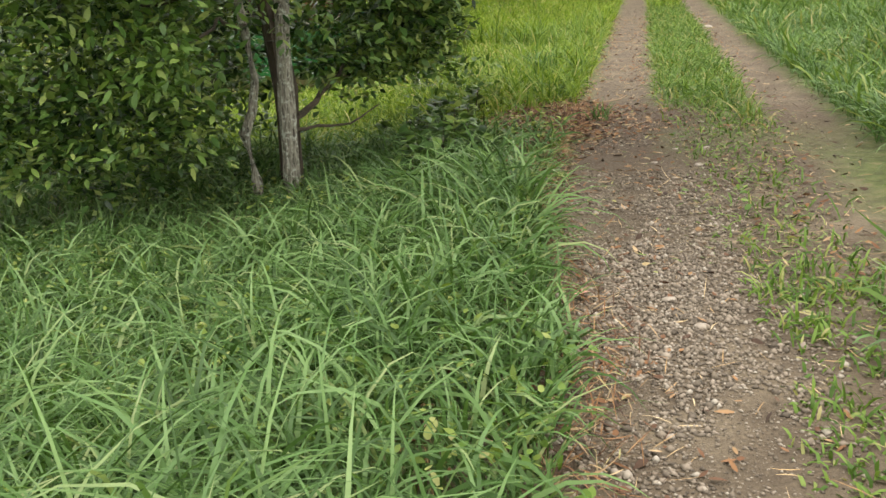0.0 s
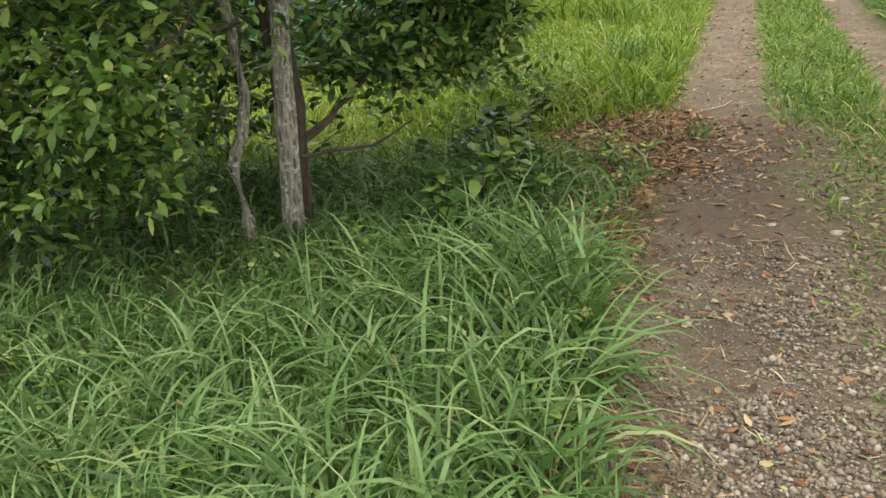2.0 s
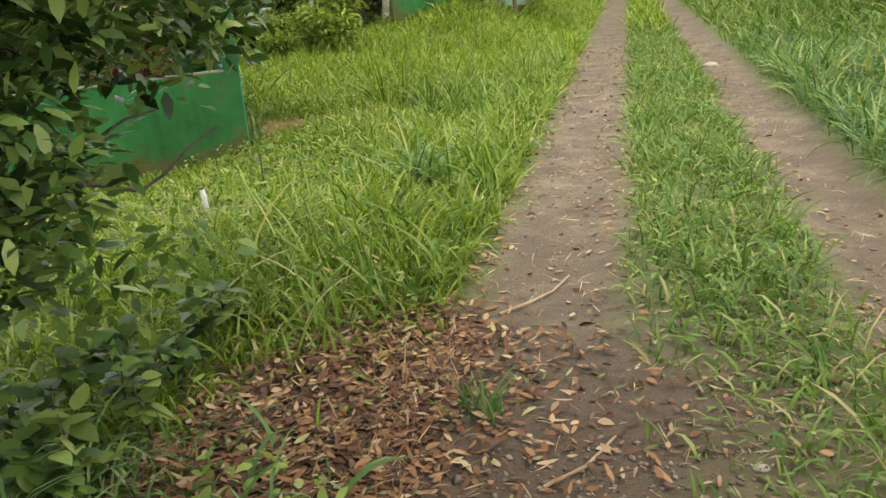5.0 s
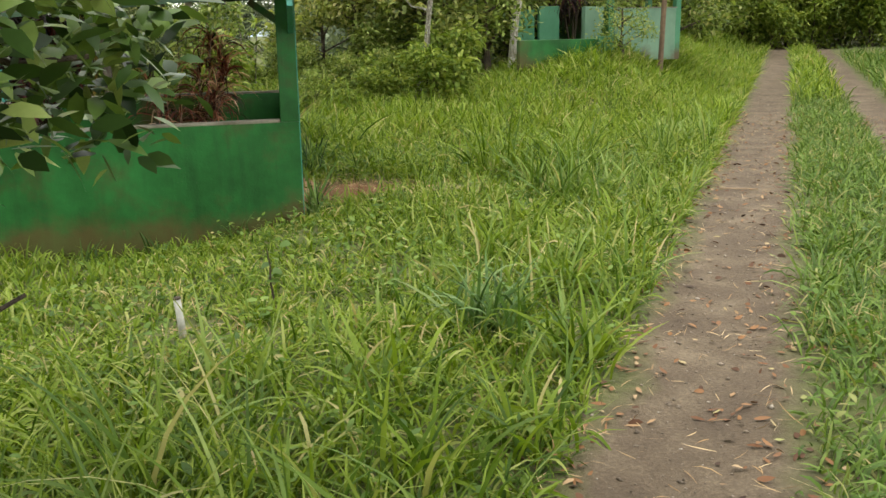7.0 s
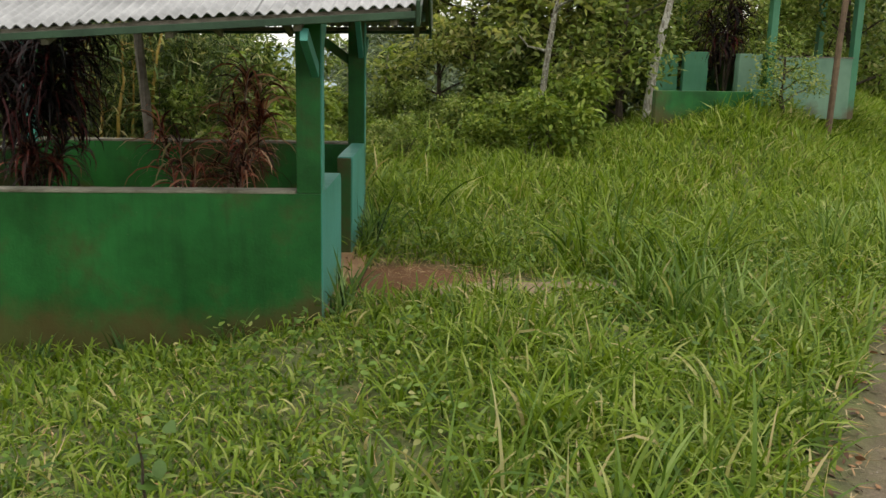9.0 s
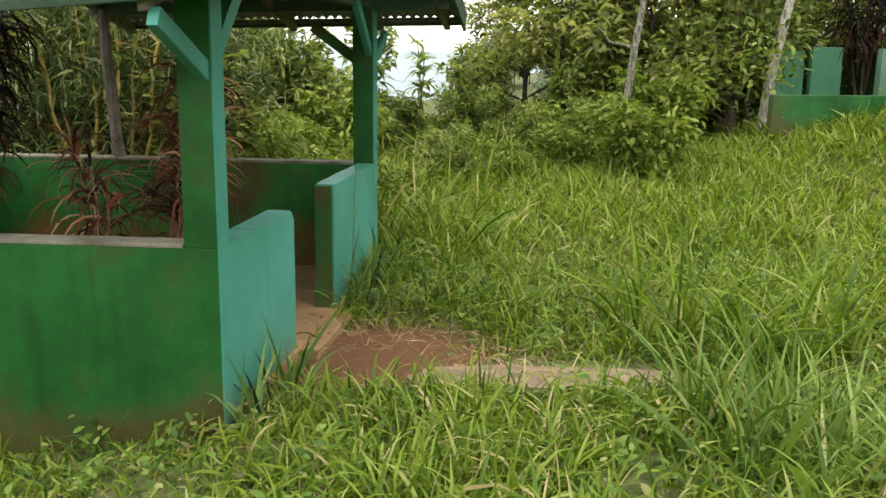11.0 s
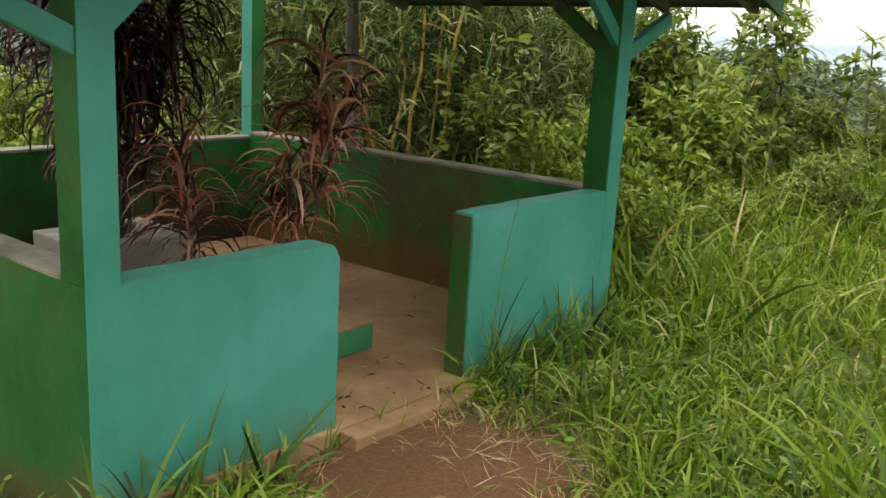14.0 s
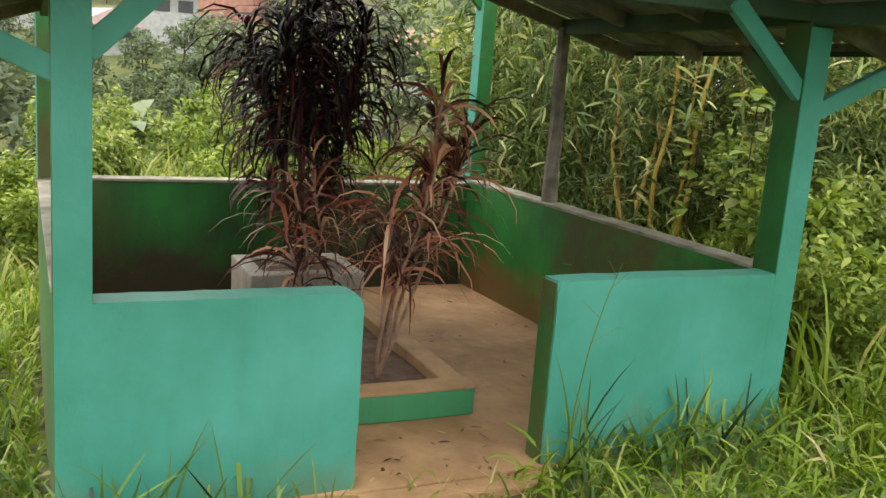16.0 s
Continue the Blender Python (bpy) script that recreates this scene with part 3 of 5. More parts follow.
    part("threshold", box_bm(0.022, 0.14, 1.035, 1.935, -0.3, -0.122, 0.012, 0.008, 5), M_CONC, root, "pale worn concrete door sill")
    return root


def front_panel(ya, yb, z0, z1, rnd):
    """A front half wall from the post at ya to its free end at yb, whose top corner is rounded by rnd."""
    s = 1 if yb > ya else -1
    ya = ya - s * 0.025
    prof = [(ya, z0), (yb, z0)]
    if rnd:
        for k in range(7):
            a = k / 6 * math.pi / 2
            prof.append((yb - s * rnd * (1 - math.cos(a)), z1 - rnd + rnd * math.sin(a)))
    else:
        prof.append((yb, z1))
    prof.append((ya, z1))
    worn = []
    for k, (p, q) in enumerate(zip(prof, prof[1:] + prof[:1])):
        steps = max(1, int(math.hypot(q[0] - p[0], q[1] - p[1]) / 0.06))
        for i in range(steps):
            y, z = p[0] + (q[0] - p[0]) * i / steps, p[1] + (q[1] - p[1]) * i / steps
            w = 0.005 if i else 0.0
            worn.append((y + w * noise.noise(Vector((y * 9, z * 9, 1.5))), z + w * noise.noise(Vector((y * 9, z * 9, 6.5)))))
    prof = worn
    bm = bmesh.new()
    f = [bm.verts.new((0.0, y, z)) for y, z in prof]
    g = [bm.verts.new((-0.135, y, z)) for y, z in prof]
    bm.faces.new(f)
    bm.faces.new(g[::-1])
    for k in range(len(f)):
        bm.faces.new((f[k], f[(k + 1) % len(f)], g[(k + 1) % len(f)], g[k]))
    bmesh.ops.bevel(bm, geom=[e for e in bm.edges if abs(e.verts[0].co.x - e.verts[1].co.x) < 1e-6], offset=0.012, segments=2, affect="EDGES")
    return bm


shelter()


def planter():
    """An L of low concrete kerb with a taller box at its back."""
    p = empty("planter", (-0.9, 1.4, -0.11))
    tagged(p, "low concrete planter with a green painted kerb", "planter")
    p.location = (0, 0, 0)
    z = -0.11
    part("kerb", box_bm(-0.78, -0.64, 0.45, 1.905, z, 0.035, 0.012, 0.004, 4), M_KERB, p, "green painted front kerb")
    part("kerb_top", box_bm(-0.785, -0.635, 0.45, 1.91, 0.035, 0.052, 0.006, 0.003, 4), M_CONC, p)
    part("kerb", box_bm(-2.40, -0.79, 1.77, 1.905, z, 0.045, 0.012, 0.004, 4), M_CONC, p, "bare concrete kerb")
    part("kerb", box_bm(-2.40, -0.79, 0.45, 0.57, z, 0.045, 0.012, 0.004, 4), M_CONC, p, "bare concrete kerb")
    part("box_wall", box_bm(-2.52, -2.40, 1.12, 1.90, z, 0.23, 0.015, 0.006, 3), M_GREYCONC, p)
    part("box_wall", box_bm(-3.04, -2.92, 1.12, 1.90, z, 0.23, 0.015, 0.006, 3), M_GREYCONC, p)
    part("box_wall", box_bm(-2.92, -2.52, 1.12, 1.23, z, 0.23, 0.015, 0.006, 3), M_GREYCONC, p)
    part("box_wall", box_bm(-2.92, -2.52, 1.79, 1.90, z, 0.23, 0.015, 0.006, 3), M_GREYCONC, p)
    part("soil", box_bm(-2.40, -0.79, 0.57, 1.77, z, -0.02, 0.0, 0.015, 8), M_SOIL, p, "dry brown soil with dead leaves")
    part("soil", box_bm(-2.92, -2.52, 1.23, 1.79, z, 0.15, 0.0, 0.01, 5), M_SOIL, p)
    return p


planter()


def cordyline(at, stems, tiers, mat, label, seed, width=(0.014, 0.030), lift=0.85, cane=None, droop=(2.0, 3.5)):
    """A cordyline: thin bare canes with rosettes of drooping strap leaves along their tops."""
    r = np.random.default_rng(seed)
    root = empty("cordyline", at)
    tagged(root, label, "plant")
    P, AZ, EL, LL, DR = [], [], [], [], []
    for (dx, dy, h, rad) in stems:
        pts = bend((0, 0, 0), (dx, dy, h), 6, 0.06, seed + h)
        part("cane", tube_bm(pts, [rad * (1.2 - 0.4 * k / 6) for k in range(7)], 6, 0.1), cane or M_DARKBARK, root)
        for (f0, f1, n, ln) in tiers:
            f = r.uniform(f0, f1, n)
            k = np.minimum((f * 6).astype(int), 5)
            arr = np.array([list(p) for p in pts])
            P.append(arr[k] + (arr[k + 1] - arr[k]) * (f * 6 - k)[:, None])
            AZ.append(r.uniform(0, 2 * math.pi, n))
            EL.append(r.normal(lift, 0.35, n) * (0.45 + 0.55 * f))
            LL.append(ln * r.uniform(0.7, 1.15, n))
            DR.append(r.uniform(*droop, n))
    straps("leaves", np.concatenate(P), np.concatenate(AZ), np.concatenate(EL), np.concatenate(LL), r.uniform(*width, sum(map(len, P))), np.concatenate(DR), mat, 5, [0.5, 0.9, 1.0, 0.8, 0.5], r.normal(0, 0.4, sum(map(len, P))), root)
    return root


cordyline((-2.7, 1.53, 0.14), [(0.12, -0.05, 2.0, 0.016), (-0.32, 0.26, 1.85, 0.014), (0.4, -0.28, 1.7, 0.014), (-0.2, -0.36, 1.6, 0.013), (0.38, 0.26, 1.75, 0.013)], [(0.52, 1.0, 230, 0.6)], M_DARKCORDY, "tall black-leaved cordyline growing in the concrete planter", 3)
cordyline((-2.68, 1.52, 0.14), [(-0.12, 0.16, 0.86, 0.010), (0.24, 0.14, 0.74, 0.010), (0.1, -0.26, 0.7, 0.010)], [(0.5, 1.0, 64, 0.5)], M_LOWCORDY, "low dark red cordyline below the black one", 5)
cordyline((-1.04, 1.5, -0.03), [(0.18, 0.2, 1.56, 0.012), (0.26, 0.34, 1.38, 0.010), (0.34, 0.12, 1.22, 0.010), (0.02, 0.38, 1.2, 0.010), (0.22, -0.06, 0.98, 0.009)], [(0.82, 1.0, 38, 0.46), (0.42, 0.82, 30, 0.52)], M_REDCORDY, "spindly red cordyline with pale drooping strap leaves", 8, (0.012, 0.026), 1.0, M_REDCANE, (1.7, 2.7))
cordyline((-1.35, 1.3, -0.03), [(0.06, -0.22, 0.98, 0.009), (-0.14, -0.08, 1.1, 0.009), (0.2, -0.3, 0.78, 0.008)], [(0.5, 1.0, 40, 0.46)], M_REDCORDY, "smaller red cordyline in the planter soil", 18, (0.011, 0.024), 0.95, M_REDCANE, (1.7, 2.8))


# ---- the dark-leaved tree beside the track ----
def crown_points(blobs, r, shell=0.55):
    P, AZ, EL = [], [], []
    for (c, rad, n) in blobs:
        d = r.normal(size=(n, 3))
        d /= np.linalg.norm(d, axis=1)[:, None]
        lump = 1 + 0.22 * np.sin(d[:, 0] * 5 + c[0] * 3) * np.sin(d[:, 1] * 4 + c[1]) + 0.18 * np.sin(d[:, 2] * 7 + c[2] * 5 + d[:, 0] * 3)
        s = (shell + (1 - shell) * r.random(n) ** 0.6) * lump
        P.append(np.array(c) + d * s[:, None] * np.array(rad))
        AZ.append(np.arctan2(d[:, 1], d[:, 0]) + r.normal(0, 0.9, n))
        EL.append(r.normal(0.1, 0.55, n))
    return np.concatenate(P), np.concatenate(AZ), np.concatenate(EL)


def crown(name, blobs, size, mat, parent, seed, shell=0.55, aspect=0.42, droop=0.8):
    r = np.random.default_rng(seed)
    P, AZ, EL = crown_points(blobs, r, shell)
    n = len(P)
    L = size * r.uniform(0.65, 1.25, n)
    return straps(name, P, AZ, EL, L, L * aspect, r.uniform(0.2, droop, n), mat, 3, [0.25, 1.0, 0.8], r.normal(0, 0.6, n), parent)


def dark_tree():
    root = empty("tree", (0, 0, 0))
    tagged(root, "dark glossy-leaved tree with two grey trunks beside the track", "tree")
    part("trunk", tube_bm([(-3.29, -8.35, -0.5), (-3.29, -8.35, -0.15), (-3.28, -8.36, 0.5), (-3.25, -8.36, 1.0), (-3.22, -8.35, 1.5), (-3.2, -8.33, 2.3), (-3.15, -8.3, 3.4)], [0.10, 0.080, 0.070, 0.066, 0.064, 0.062, 0.05], 12, 0.3), M_BARK, root)
    part("trunk", tube_bm([(-3.58, -8.35, -0.5), (-3.59, -8.33, -0.1), (-3.64, -8.33, 0.3), (-3.56, -8.34, 0.5), (-3.51, -8.34, 0.75), (-3.54, -8.33, 1.1), (-3.60, -8.33, 1.6), (-3.7, -8.3, 2.6)], [0.052, 0.045, 0.046, 0.043, 0.038, 0.036, 0.036, 0.03], 10, 0.3), M_BARK, root, "thinner crooked grey trunk")
    part("trunk", tube_bm([(-3.25, -8.05, -0.5), (-3.22, -8.0, 0.6), (-3.3, -7.9, 1.5), (-3.5, -7.7, 3.0)], [0.11, 0.10, 0.09, 0.07], 10, 0.3), M_DARKBARK, root, "dark reddish trunk behind")
    # The three limbs ending highest only carry the added, unseen crown overhead.
    limbs = [((-3.22, -8.1, 0.35), (-2.5, -7.3, 0.8), 0.032), ((-3.2, -8.2, 0.28), (-2.3, -7.6, 0.34), 0.014), ((-2.6, -7.4, 0.6), (-1.4, -6.6, 0.95), 0.010), ((-3.18, -8.32, 2.4), (-0.9, -9.6, 3.9), 0.045), ((-3.16, -8.32, 2.7), (-2.5, -10.6, 4.2), 0.045), ((-1.6, -6.7, 1.9), (-0.62, -5.7, 1.55), 0.014), ((-3.2, -8.2, 1.6), (-1.6, -6.6, 2.0), 0.045), ((-3.15, -8.3, 3.0), (-0.4, -7.9, 4.0), 0.05), ((-1.75, -7.1, 0.7), (-0.75, -6.2, 0.98), 0.011),
             ((-3.6, -8.3, 1.5), (-5.2, -8.2, 1.5), 0.04), ((-3.5, -8.3, 1.2), (-4.2, -9.2, 1.1), 0.018), ((-2.1, -6.9, 0.9), (-1.0, -5.8, 1.05), 0.016), ((-1.9, -6.7, 1.8), (-0.6, -5.9, 1.55), 0.02), ((-3.3, -7.8, 1.5), (-3.8, -6.3, 2.0), 0.045)]
    for k, (a, b_, rad) in enumerate(limbs):
        part("limb", tube_bm(bend(a, b_, 7, 0.24, k + 1.3), [rad * (1 - 0.75 * i / 7) + 0.003 for i in range(8)], 7, 0.2), M_DARKBARK, root)
    # The five high blobs over track and grass are unseen, added to cast shade.
    crown("crown", [((-2.2, -8.9, 3.3), (1.8, 1.5, 0.8), 6000), ((-0.58, -5.68, 1.55), (0.22, 0.25, 0.32), 240), ((-2.3, -7.3, 0.78), (0.75, 0.5, 0.42), 380), ((-0.3, -7.9, 4.0), (1.5, 1.4, 0.6), 4200), ((-0.3, -9.6, 4.3), (1.6, 1.3, 0.6), 3000), ((-2.5, -10.7, 4.3), (1.6, 1.3, 0.6), 3400), ((-1.55, -7.0, 0.95), (0.36, 0.4, 0.5), 480), ((-1.45, -6.7, 1.75), (0.5, 0.5, 0.5), 900), ((-1.78, -7.3, 1.2), (0.4, 0.4, 0.55), 1000), ((-1.05, -6.3, 1.55), (0.5, 0.5, 0.38), 800), ((-1.0, -9.7, 3.9), (2.1, 1.9, 0.8), 5500), ((-1.95, -6.8, 0.85), (0.5, 0.5, 0.4), 650), ((-1.97, -6.85, 1.3), (0.64, 0.6, 0.62), 1450), ((-2.6, -7.7, 0.85), (0.6, 0.5, 0.4), 480), ((-3.6, -7.7, 2.3), (1.8, 1.5, 1.5), 6000), ((-5.0, -8.0, 1.0), (1.25, 1.0, 1.2), 6400), ((-6.4, -7.6, 1.0), (1.0, 1.0, 1.1), 2600), ((-4.0, -6.7, 0.9), (1.2, 0.8, 1.05), 3800),
                    ((-1.95, -6.7, 1.95), (1.0, 1.0, 0.68), 2800), ((-1.05, -6.1, 1.95), (0.55, 0.6, 0.4), 1150), ((-2.2, -7.2, 0.75), (0.7, 0.5, 0.35), 380), ((-2.4, -7.3, 1.05), (0.8, 0.6, 0.45), 520), ((-3.0, -7.5, 3.4), (2.3, 2.0, 1.2), 3800), ((-4.6, -8.8, 2.1), (1.2, 0.6, 0.9), 3000), ((-4.7, -8.7, 0.5), (0.95, 0.4, 0.55), 1500)], 0.105, M_TREELEAF, root, 11, 0.35)
    crown("crown", [((-4.25, -9.3, 1.0), (0.36, 0.3, 0.36), 330), ((-4.9, -9.0, 1.45), (0.8, 0.35, 0.8), 420), ((-0.72, -5.75, 1.62), (0.28, 0.3, 0.34), 130), ((-1.3, -6.6, 0.4), (0.6, 0.5, 0.25), 200), ((-2.3, -7.1, 0.7), (0.6, 0.5, 0.35), 260), ((-3.9, -9.0, 2.0), (0.9, 0.3, 0.7), 420), ((-6.2, -8.7, 1.4), (0.7, 0.3, 0.8), 360), ((-5.6, -8.8, 0.8), (0.7, 0.3, 0.55), 380), ((-2.2, -7.4, 1.5), (0.6, 0.3, 0.6), 200)], 0.10, M_YOUNG, root, 12, 0.3)
    return root


dark_tree()


# ---- shrubs, bamboo and woods behind ----
def shrub(label, width, tall, n, size, mat, seed, aspect=0.35):
    root = empty("shrub")
    tagged(root, label, "shrub", kind="")
    r = np.random.default_rng(seed)
    for k in range(6):
        a = r.uniform(0, 6.28)
        part("stem", tube_bm(bend((0.05 * math.cos(a), 0.05 * math.sin(a), -0.15), (width * 0.4 * math.cos(a), width * 0.4 * math.sin(a), tall * 0.8), 4, 0.1, seed + k), [0.02, 0.017, 0.014, 0.01, 0.005], 5), M_DARKBARK, root)
    blobs = [((0, 0, tall * 0.42), (width * 0.42, width * 0.42, tall * 0.42), int(n * 0.4))]
    for k in range(9):
        a, q = r.uniform(0, 6.28), r.uniform(0.25, 0.42) * width
        blobs.append(((q * math.cos(a), q * math.sin(a), tall * r.uniform(0.35, 1.05)), (width * 0.17, width * 0.17, tall * 0.26), int(n * 0.09)))
    crown("crown", blobs, size, mat, root, seed + 50, 0.4, aspect, 1.4)
    return root


def wood_tree(label, tall, spread, n, size, bark, mat, seed, lean=(0, 0), rad=0.09, first=0.35):
    root = empty("tree")
    tagged(root, label, "tree")
    r = np.random.default_rng(seed)
    tip = (lean[0], lean[1], tall * 0.85)
    pts = bend((0, 0, -0.2), tip, 8, 0.22, seed)
    part("trunk", tube_bm(pts, [rad * (1.1 - 0.75 * k / 8) for k in range(9)], 9, 0.2), bark, root)
    blobs = []
    for k in range(9):
        f = first + (1 - first) * k / 8
        base = pts[min(int(f * 8), 8)]
        a = k * 2.4 + seed
        end = base + Vector((math.cos(a), math.sin(a), 0.5)) * spread * r.uniform(0.55, 0.95) * (1.15 - 0.5 * f)
        part("limb", tube_bm(bend(base, end, 4, 0.12, seed + k), [rad * 0.4 * (1 - 0.18 * i) for i in range(5)], 6), bark, root)
        blobs.append((tuple(end), (spread * 0.42, spread * 0.42, spread * 0.32), n // 9))
    crown("crown", blobs, size, mat, root, seed + 90, 0.25, 0.4, 1.2)
    return root


def bamboo():
    root = empty("bamboo_clump")
    tagged(root, "dense clump of bamboo with yellow canes behind the shelter", "bamboo")
    r = np.random.default_rng(21)
    P, AZ, EL = [], [], []
    for k in range(16):
        a, q = r.uniform(0, 6.28), r.uniform(0.05, 0.8)
        b0 = (q * math.cos(a), q * math.sin(a), -0.2)
        b1 = (q * math.cos(a) * 2.6 + r.normal(0, 0.3), q * math.sin(a) * 2.6 + r.normal(0, 0.3), r.uniform(2.2, 4.2))
        pts = bend(b0, b1, 8, 0.25, k)
        part("cane", tube_bm(pts, [0.017 * (1.1 - 0.1 * i) for i in range(9)], 6), M_CANE if k % 3 == 0 else M_BAMBOOSTEM, root)
        arr = np.array([list(p) for p in pts])
        f = r.uniform(0.8, 7.99, 620)
        i = f.astype(int)
        base = arr[i] + (arr[i + 1] - arr[i]) * (f - i)[:, None] + r.normal(0, 0.3, (620, 3))
        P.append(base)
        AZ.append(r.uniform(0, 6.28, 620))
        EL.append(r.normal(-0.2, 0.5, 620))
    P = np.concatenate(P)
    straps("leaves", P, np.concatenate(AZ), np.concatenate(EL), r.uniform(0.12, 0.27, len(P)), r.uniform(0.014, 0.03, len(P)), r.uniform(0.2, 1.0, len(P)), M_BAMBOO, 3, [0.4, 1.0, 0.7], r.normal(0, 0.5, len(P)), root)
    return root


def spread_copies(ob, places, group):
    """Sets ob at the first place and copies of it at the rest: (x, y, scale, turn)."""
    for k, (x, y, s, a) in enumerate(places):
        m = Matrix.Translation((x, y, gz(x, y) - 0.05)) @ Matrix.Rotation(radians(a), 4, "Z") @ Matrix.Diagonal((s, s, s, 1))
        if k == 0:
            first = m
        else:
            tagged(copy_thing(ob, m), group=group)
    ob.matrix_basis = first
    tagged(ob, group=group)


bam = bamboo()
spread_copies(bam, [(-3.7, 5.4, 1.0, 0), (-5.0, 4.9, 1.1, 90), (-2.6, 6.0, 0.9, 200), (-4.6, 7.2, 1.15, 30)], "bamboo behind the shelter")
def yellow_canes(at):
    """A fan of thick yellow bamboo canes with side twigs and a few leaves."""
    root = empty("bamboo_clump", at)
    tagged(root, "fan of thick yellow bamboo canes beside the wall", "bamboo")
    r = np.random.default_rng(23)
    P = []
    for k in range(4):
        lean = (k - 1.5) * 0.24
        pts = bend((0.05 * (k - 2.5), r.normal(0, 0.06), -0.3), (lean * 2.4 - 0.3, r.normal(0, 0.25), r.uniform(2.3, 3.1)), 8, 0.3, k + 40)
        part("cane", tube_bm(pts, [0.026 * (1.1 - 0.09 * i) for i in range(9)], 7), M_CANE, root)
        for i in (3, 4, 5, 6, 7):
            a = r.uniform(0, 6.28)
            tip = pts[i] + Vector((0.4 * math.cos(a), 0.4 * math.sin(a), 0.12))
            part("twig", tube_bm(bend(pts[i], tip, 3, 0.05, k + i), [0.006, 0.005, 0.004, 0.003], 5), M_CANE, root)
            P += [tuple(tip + Vector(r.normal(0, 0.08, 3))) for _ in range(14)]
    n = len(P)
    straps("leaves", P, r.uniform(0, 6.28, n), r.normal(-0.2, 0.4, n), r.uniform(0.14, 0.26, n), r.uniform(0.016, 0.028, n), r.uniform(0.2, 0.9, n), M_BAMBOO, 3, [0.4, 1.0, 0.7], r.normal(0, 0.5, n), root)


yellow_canes((-3.0, 4.72, gz(-3.0, 4.72)))
lime = shrub("bushy lime-green shrub in the long grass", 1.25, 1.1, 2600, 0.12, M_LIME, 31)
spread_copies(lime, [(2.4, 6.7, 1.0, 0), (-1.05, 4.6, 0.85, 120), (-5.2, 1.2, 0.6, 40), (-5.6, 0.0, 0.6, 200), (-5.4, 2.6, 0.75, 300), (-6.6, -0.6, 0.75, 70), (-6.9, 1.8, 0.8, 150), (1.55, 7.9, 0.75, 20), (-1.3, 6.4, 0.95, 15), (-0.45, 4.3, 0.6, 250), (-0.3, 5.5, 0.45, 10), (0.75, 7.4, 0.5, 70), (-7.4, 3.4, 0.9, 220), (21, 30.5, 2.0, 10), (23.2, 30.8, 2.3, 70), (19.4, 30.6, 2.1, 130), (25.4, 29.4, 2.2, 200)], "lime shrubs")
green = shrub("leafy green shrub at the edge of the grass", 1.7, 1.5, 5200, 0.115, M_BUSH, 37, 0.36)
spread_copies(green, [(-2.0, 5.2, 0.75, 0), (0.1, 7.0, 0.5, 80), (-3.6, 8.8, 0.8, 50), (1.35, 9.2, 0.6, 120), (-1.4, 9.4, 0.7, 20), (-0.7, 10.1, 0.62, 140), (0.05, 10.9, 0.75, 230), (0.6, 9.9, 0.6, 310), (-2.4, 9.0, 0.85, 80), (-1.7, 8.0, 1.2, 170), (-2.9, 7.4, 1.3, 260), (1.9, 10.9, 1.1, 200), (3.0, 11.6, 1.2, 10), (-4.0, 10.5, 1.3, 90), (4.9, 13.0, 1.4, 30), (9.0, 15.5, 1.5, 60), (12.5, 20.0, 1.8, 170), (20.5, 31.5, 2.0, 10), (22.6, 32.6, 2.2, 50), (24.6, 31.0, 2.0, 100), (27, 30, 2.3, 150), (18.4, 32, 2.2, 200), (25.2, 35, 2.6, 250), (29.5, 33, 2.6, 300), (16, 26, 1.8, 20), (9.6, -2.6, 1.2, 140), (11.2, 1.2, 1.4, 30), (7.4, -4.6, 0.7, 260), (4.9, -7.2, 0.75, 20), (-6.3, 5.4, 1.3, 180), (-8.4, 0.4, 0.8, 10), (-9.5, 3.2, 0.9, 100)] + [(-11 - 2.3 * (k % 9) - 1.1 * math.sin(k * 5.1), -6 + 5.3 * (k // 9) + 2.2 * math.sin(k * 2.7), 0.95 + 0.3 * math.sin(k * 3.3), k * 47) for k in range(54)], "green shrubs")
wood = wood_tree("leafy tree at the back of the clearing", 4.6, 1.7, 5200, 0.17, M_DARKBARK, M_WOODS, 41)
spread_copies(wood, [(1.3, 11.5, 0.85, 0), (0.65, 12.4, 0.7, 45), (2.7, 10.7, 0.95, 100), (3.5, 11.6, 1.1, 190), (3.4, 13.8, 1.1, 70), (-5.6, 8.4, 1.0, 140), (5.4, 15.4, 1.2, 200), (9.0, 18.0, 1.3, 250), (13.0, 23.0, 1.6, 20), (16.5, 28.0, 1.8, 90), (22.0, 34.0, 2.0, 10), (26.0, 33.0, 2.0, 60), (19.5, 36.0, 2.2, 160), (14.0, 4.0, 1.3, 220), (18.0, 12.0, 1.5, 100), (23.0, 22.0, 1.8, 50), (-7.5, 6.6, 1.0, 280), (30.0, 38.0, 2.3, 320)], "woodland trees")
pale = wood_tree("slender pale-barked tree with a bare trunk", 5.2, 1.3, 1600, 0.16, M_PALEBARK, M_WOODS, 47, (0.35, 0.1), 0.075, 0.7)
spread_copies(pale, [(4.05, 8.75, 1.0, 0)], "trees by the far shelter")
leaning = wood_tree("thin grey tree leaning over the shrubs", 4.4, 1.1, 900, 0.15, M_BARK, M_WOODS, 53, (0.75, 0.15), 0.06, 0.6)
spread_copies(leaning, [(1.95, 6.9, 1.0, 0)], "trees by the far shelter")
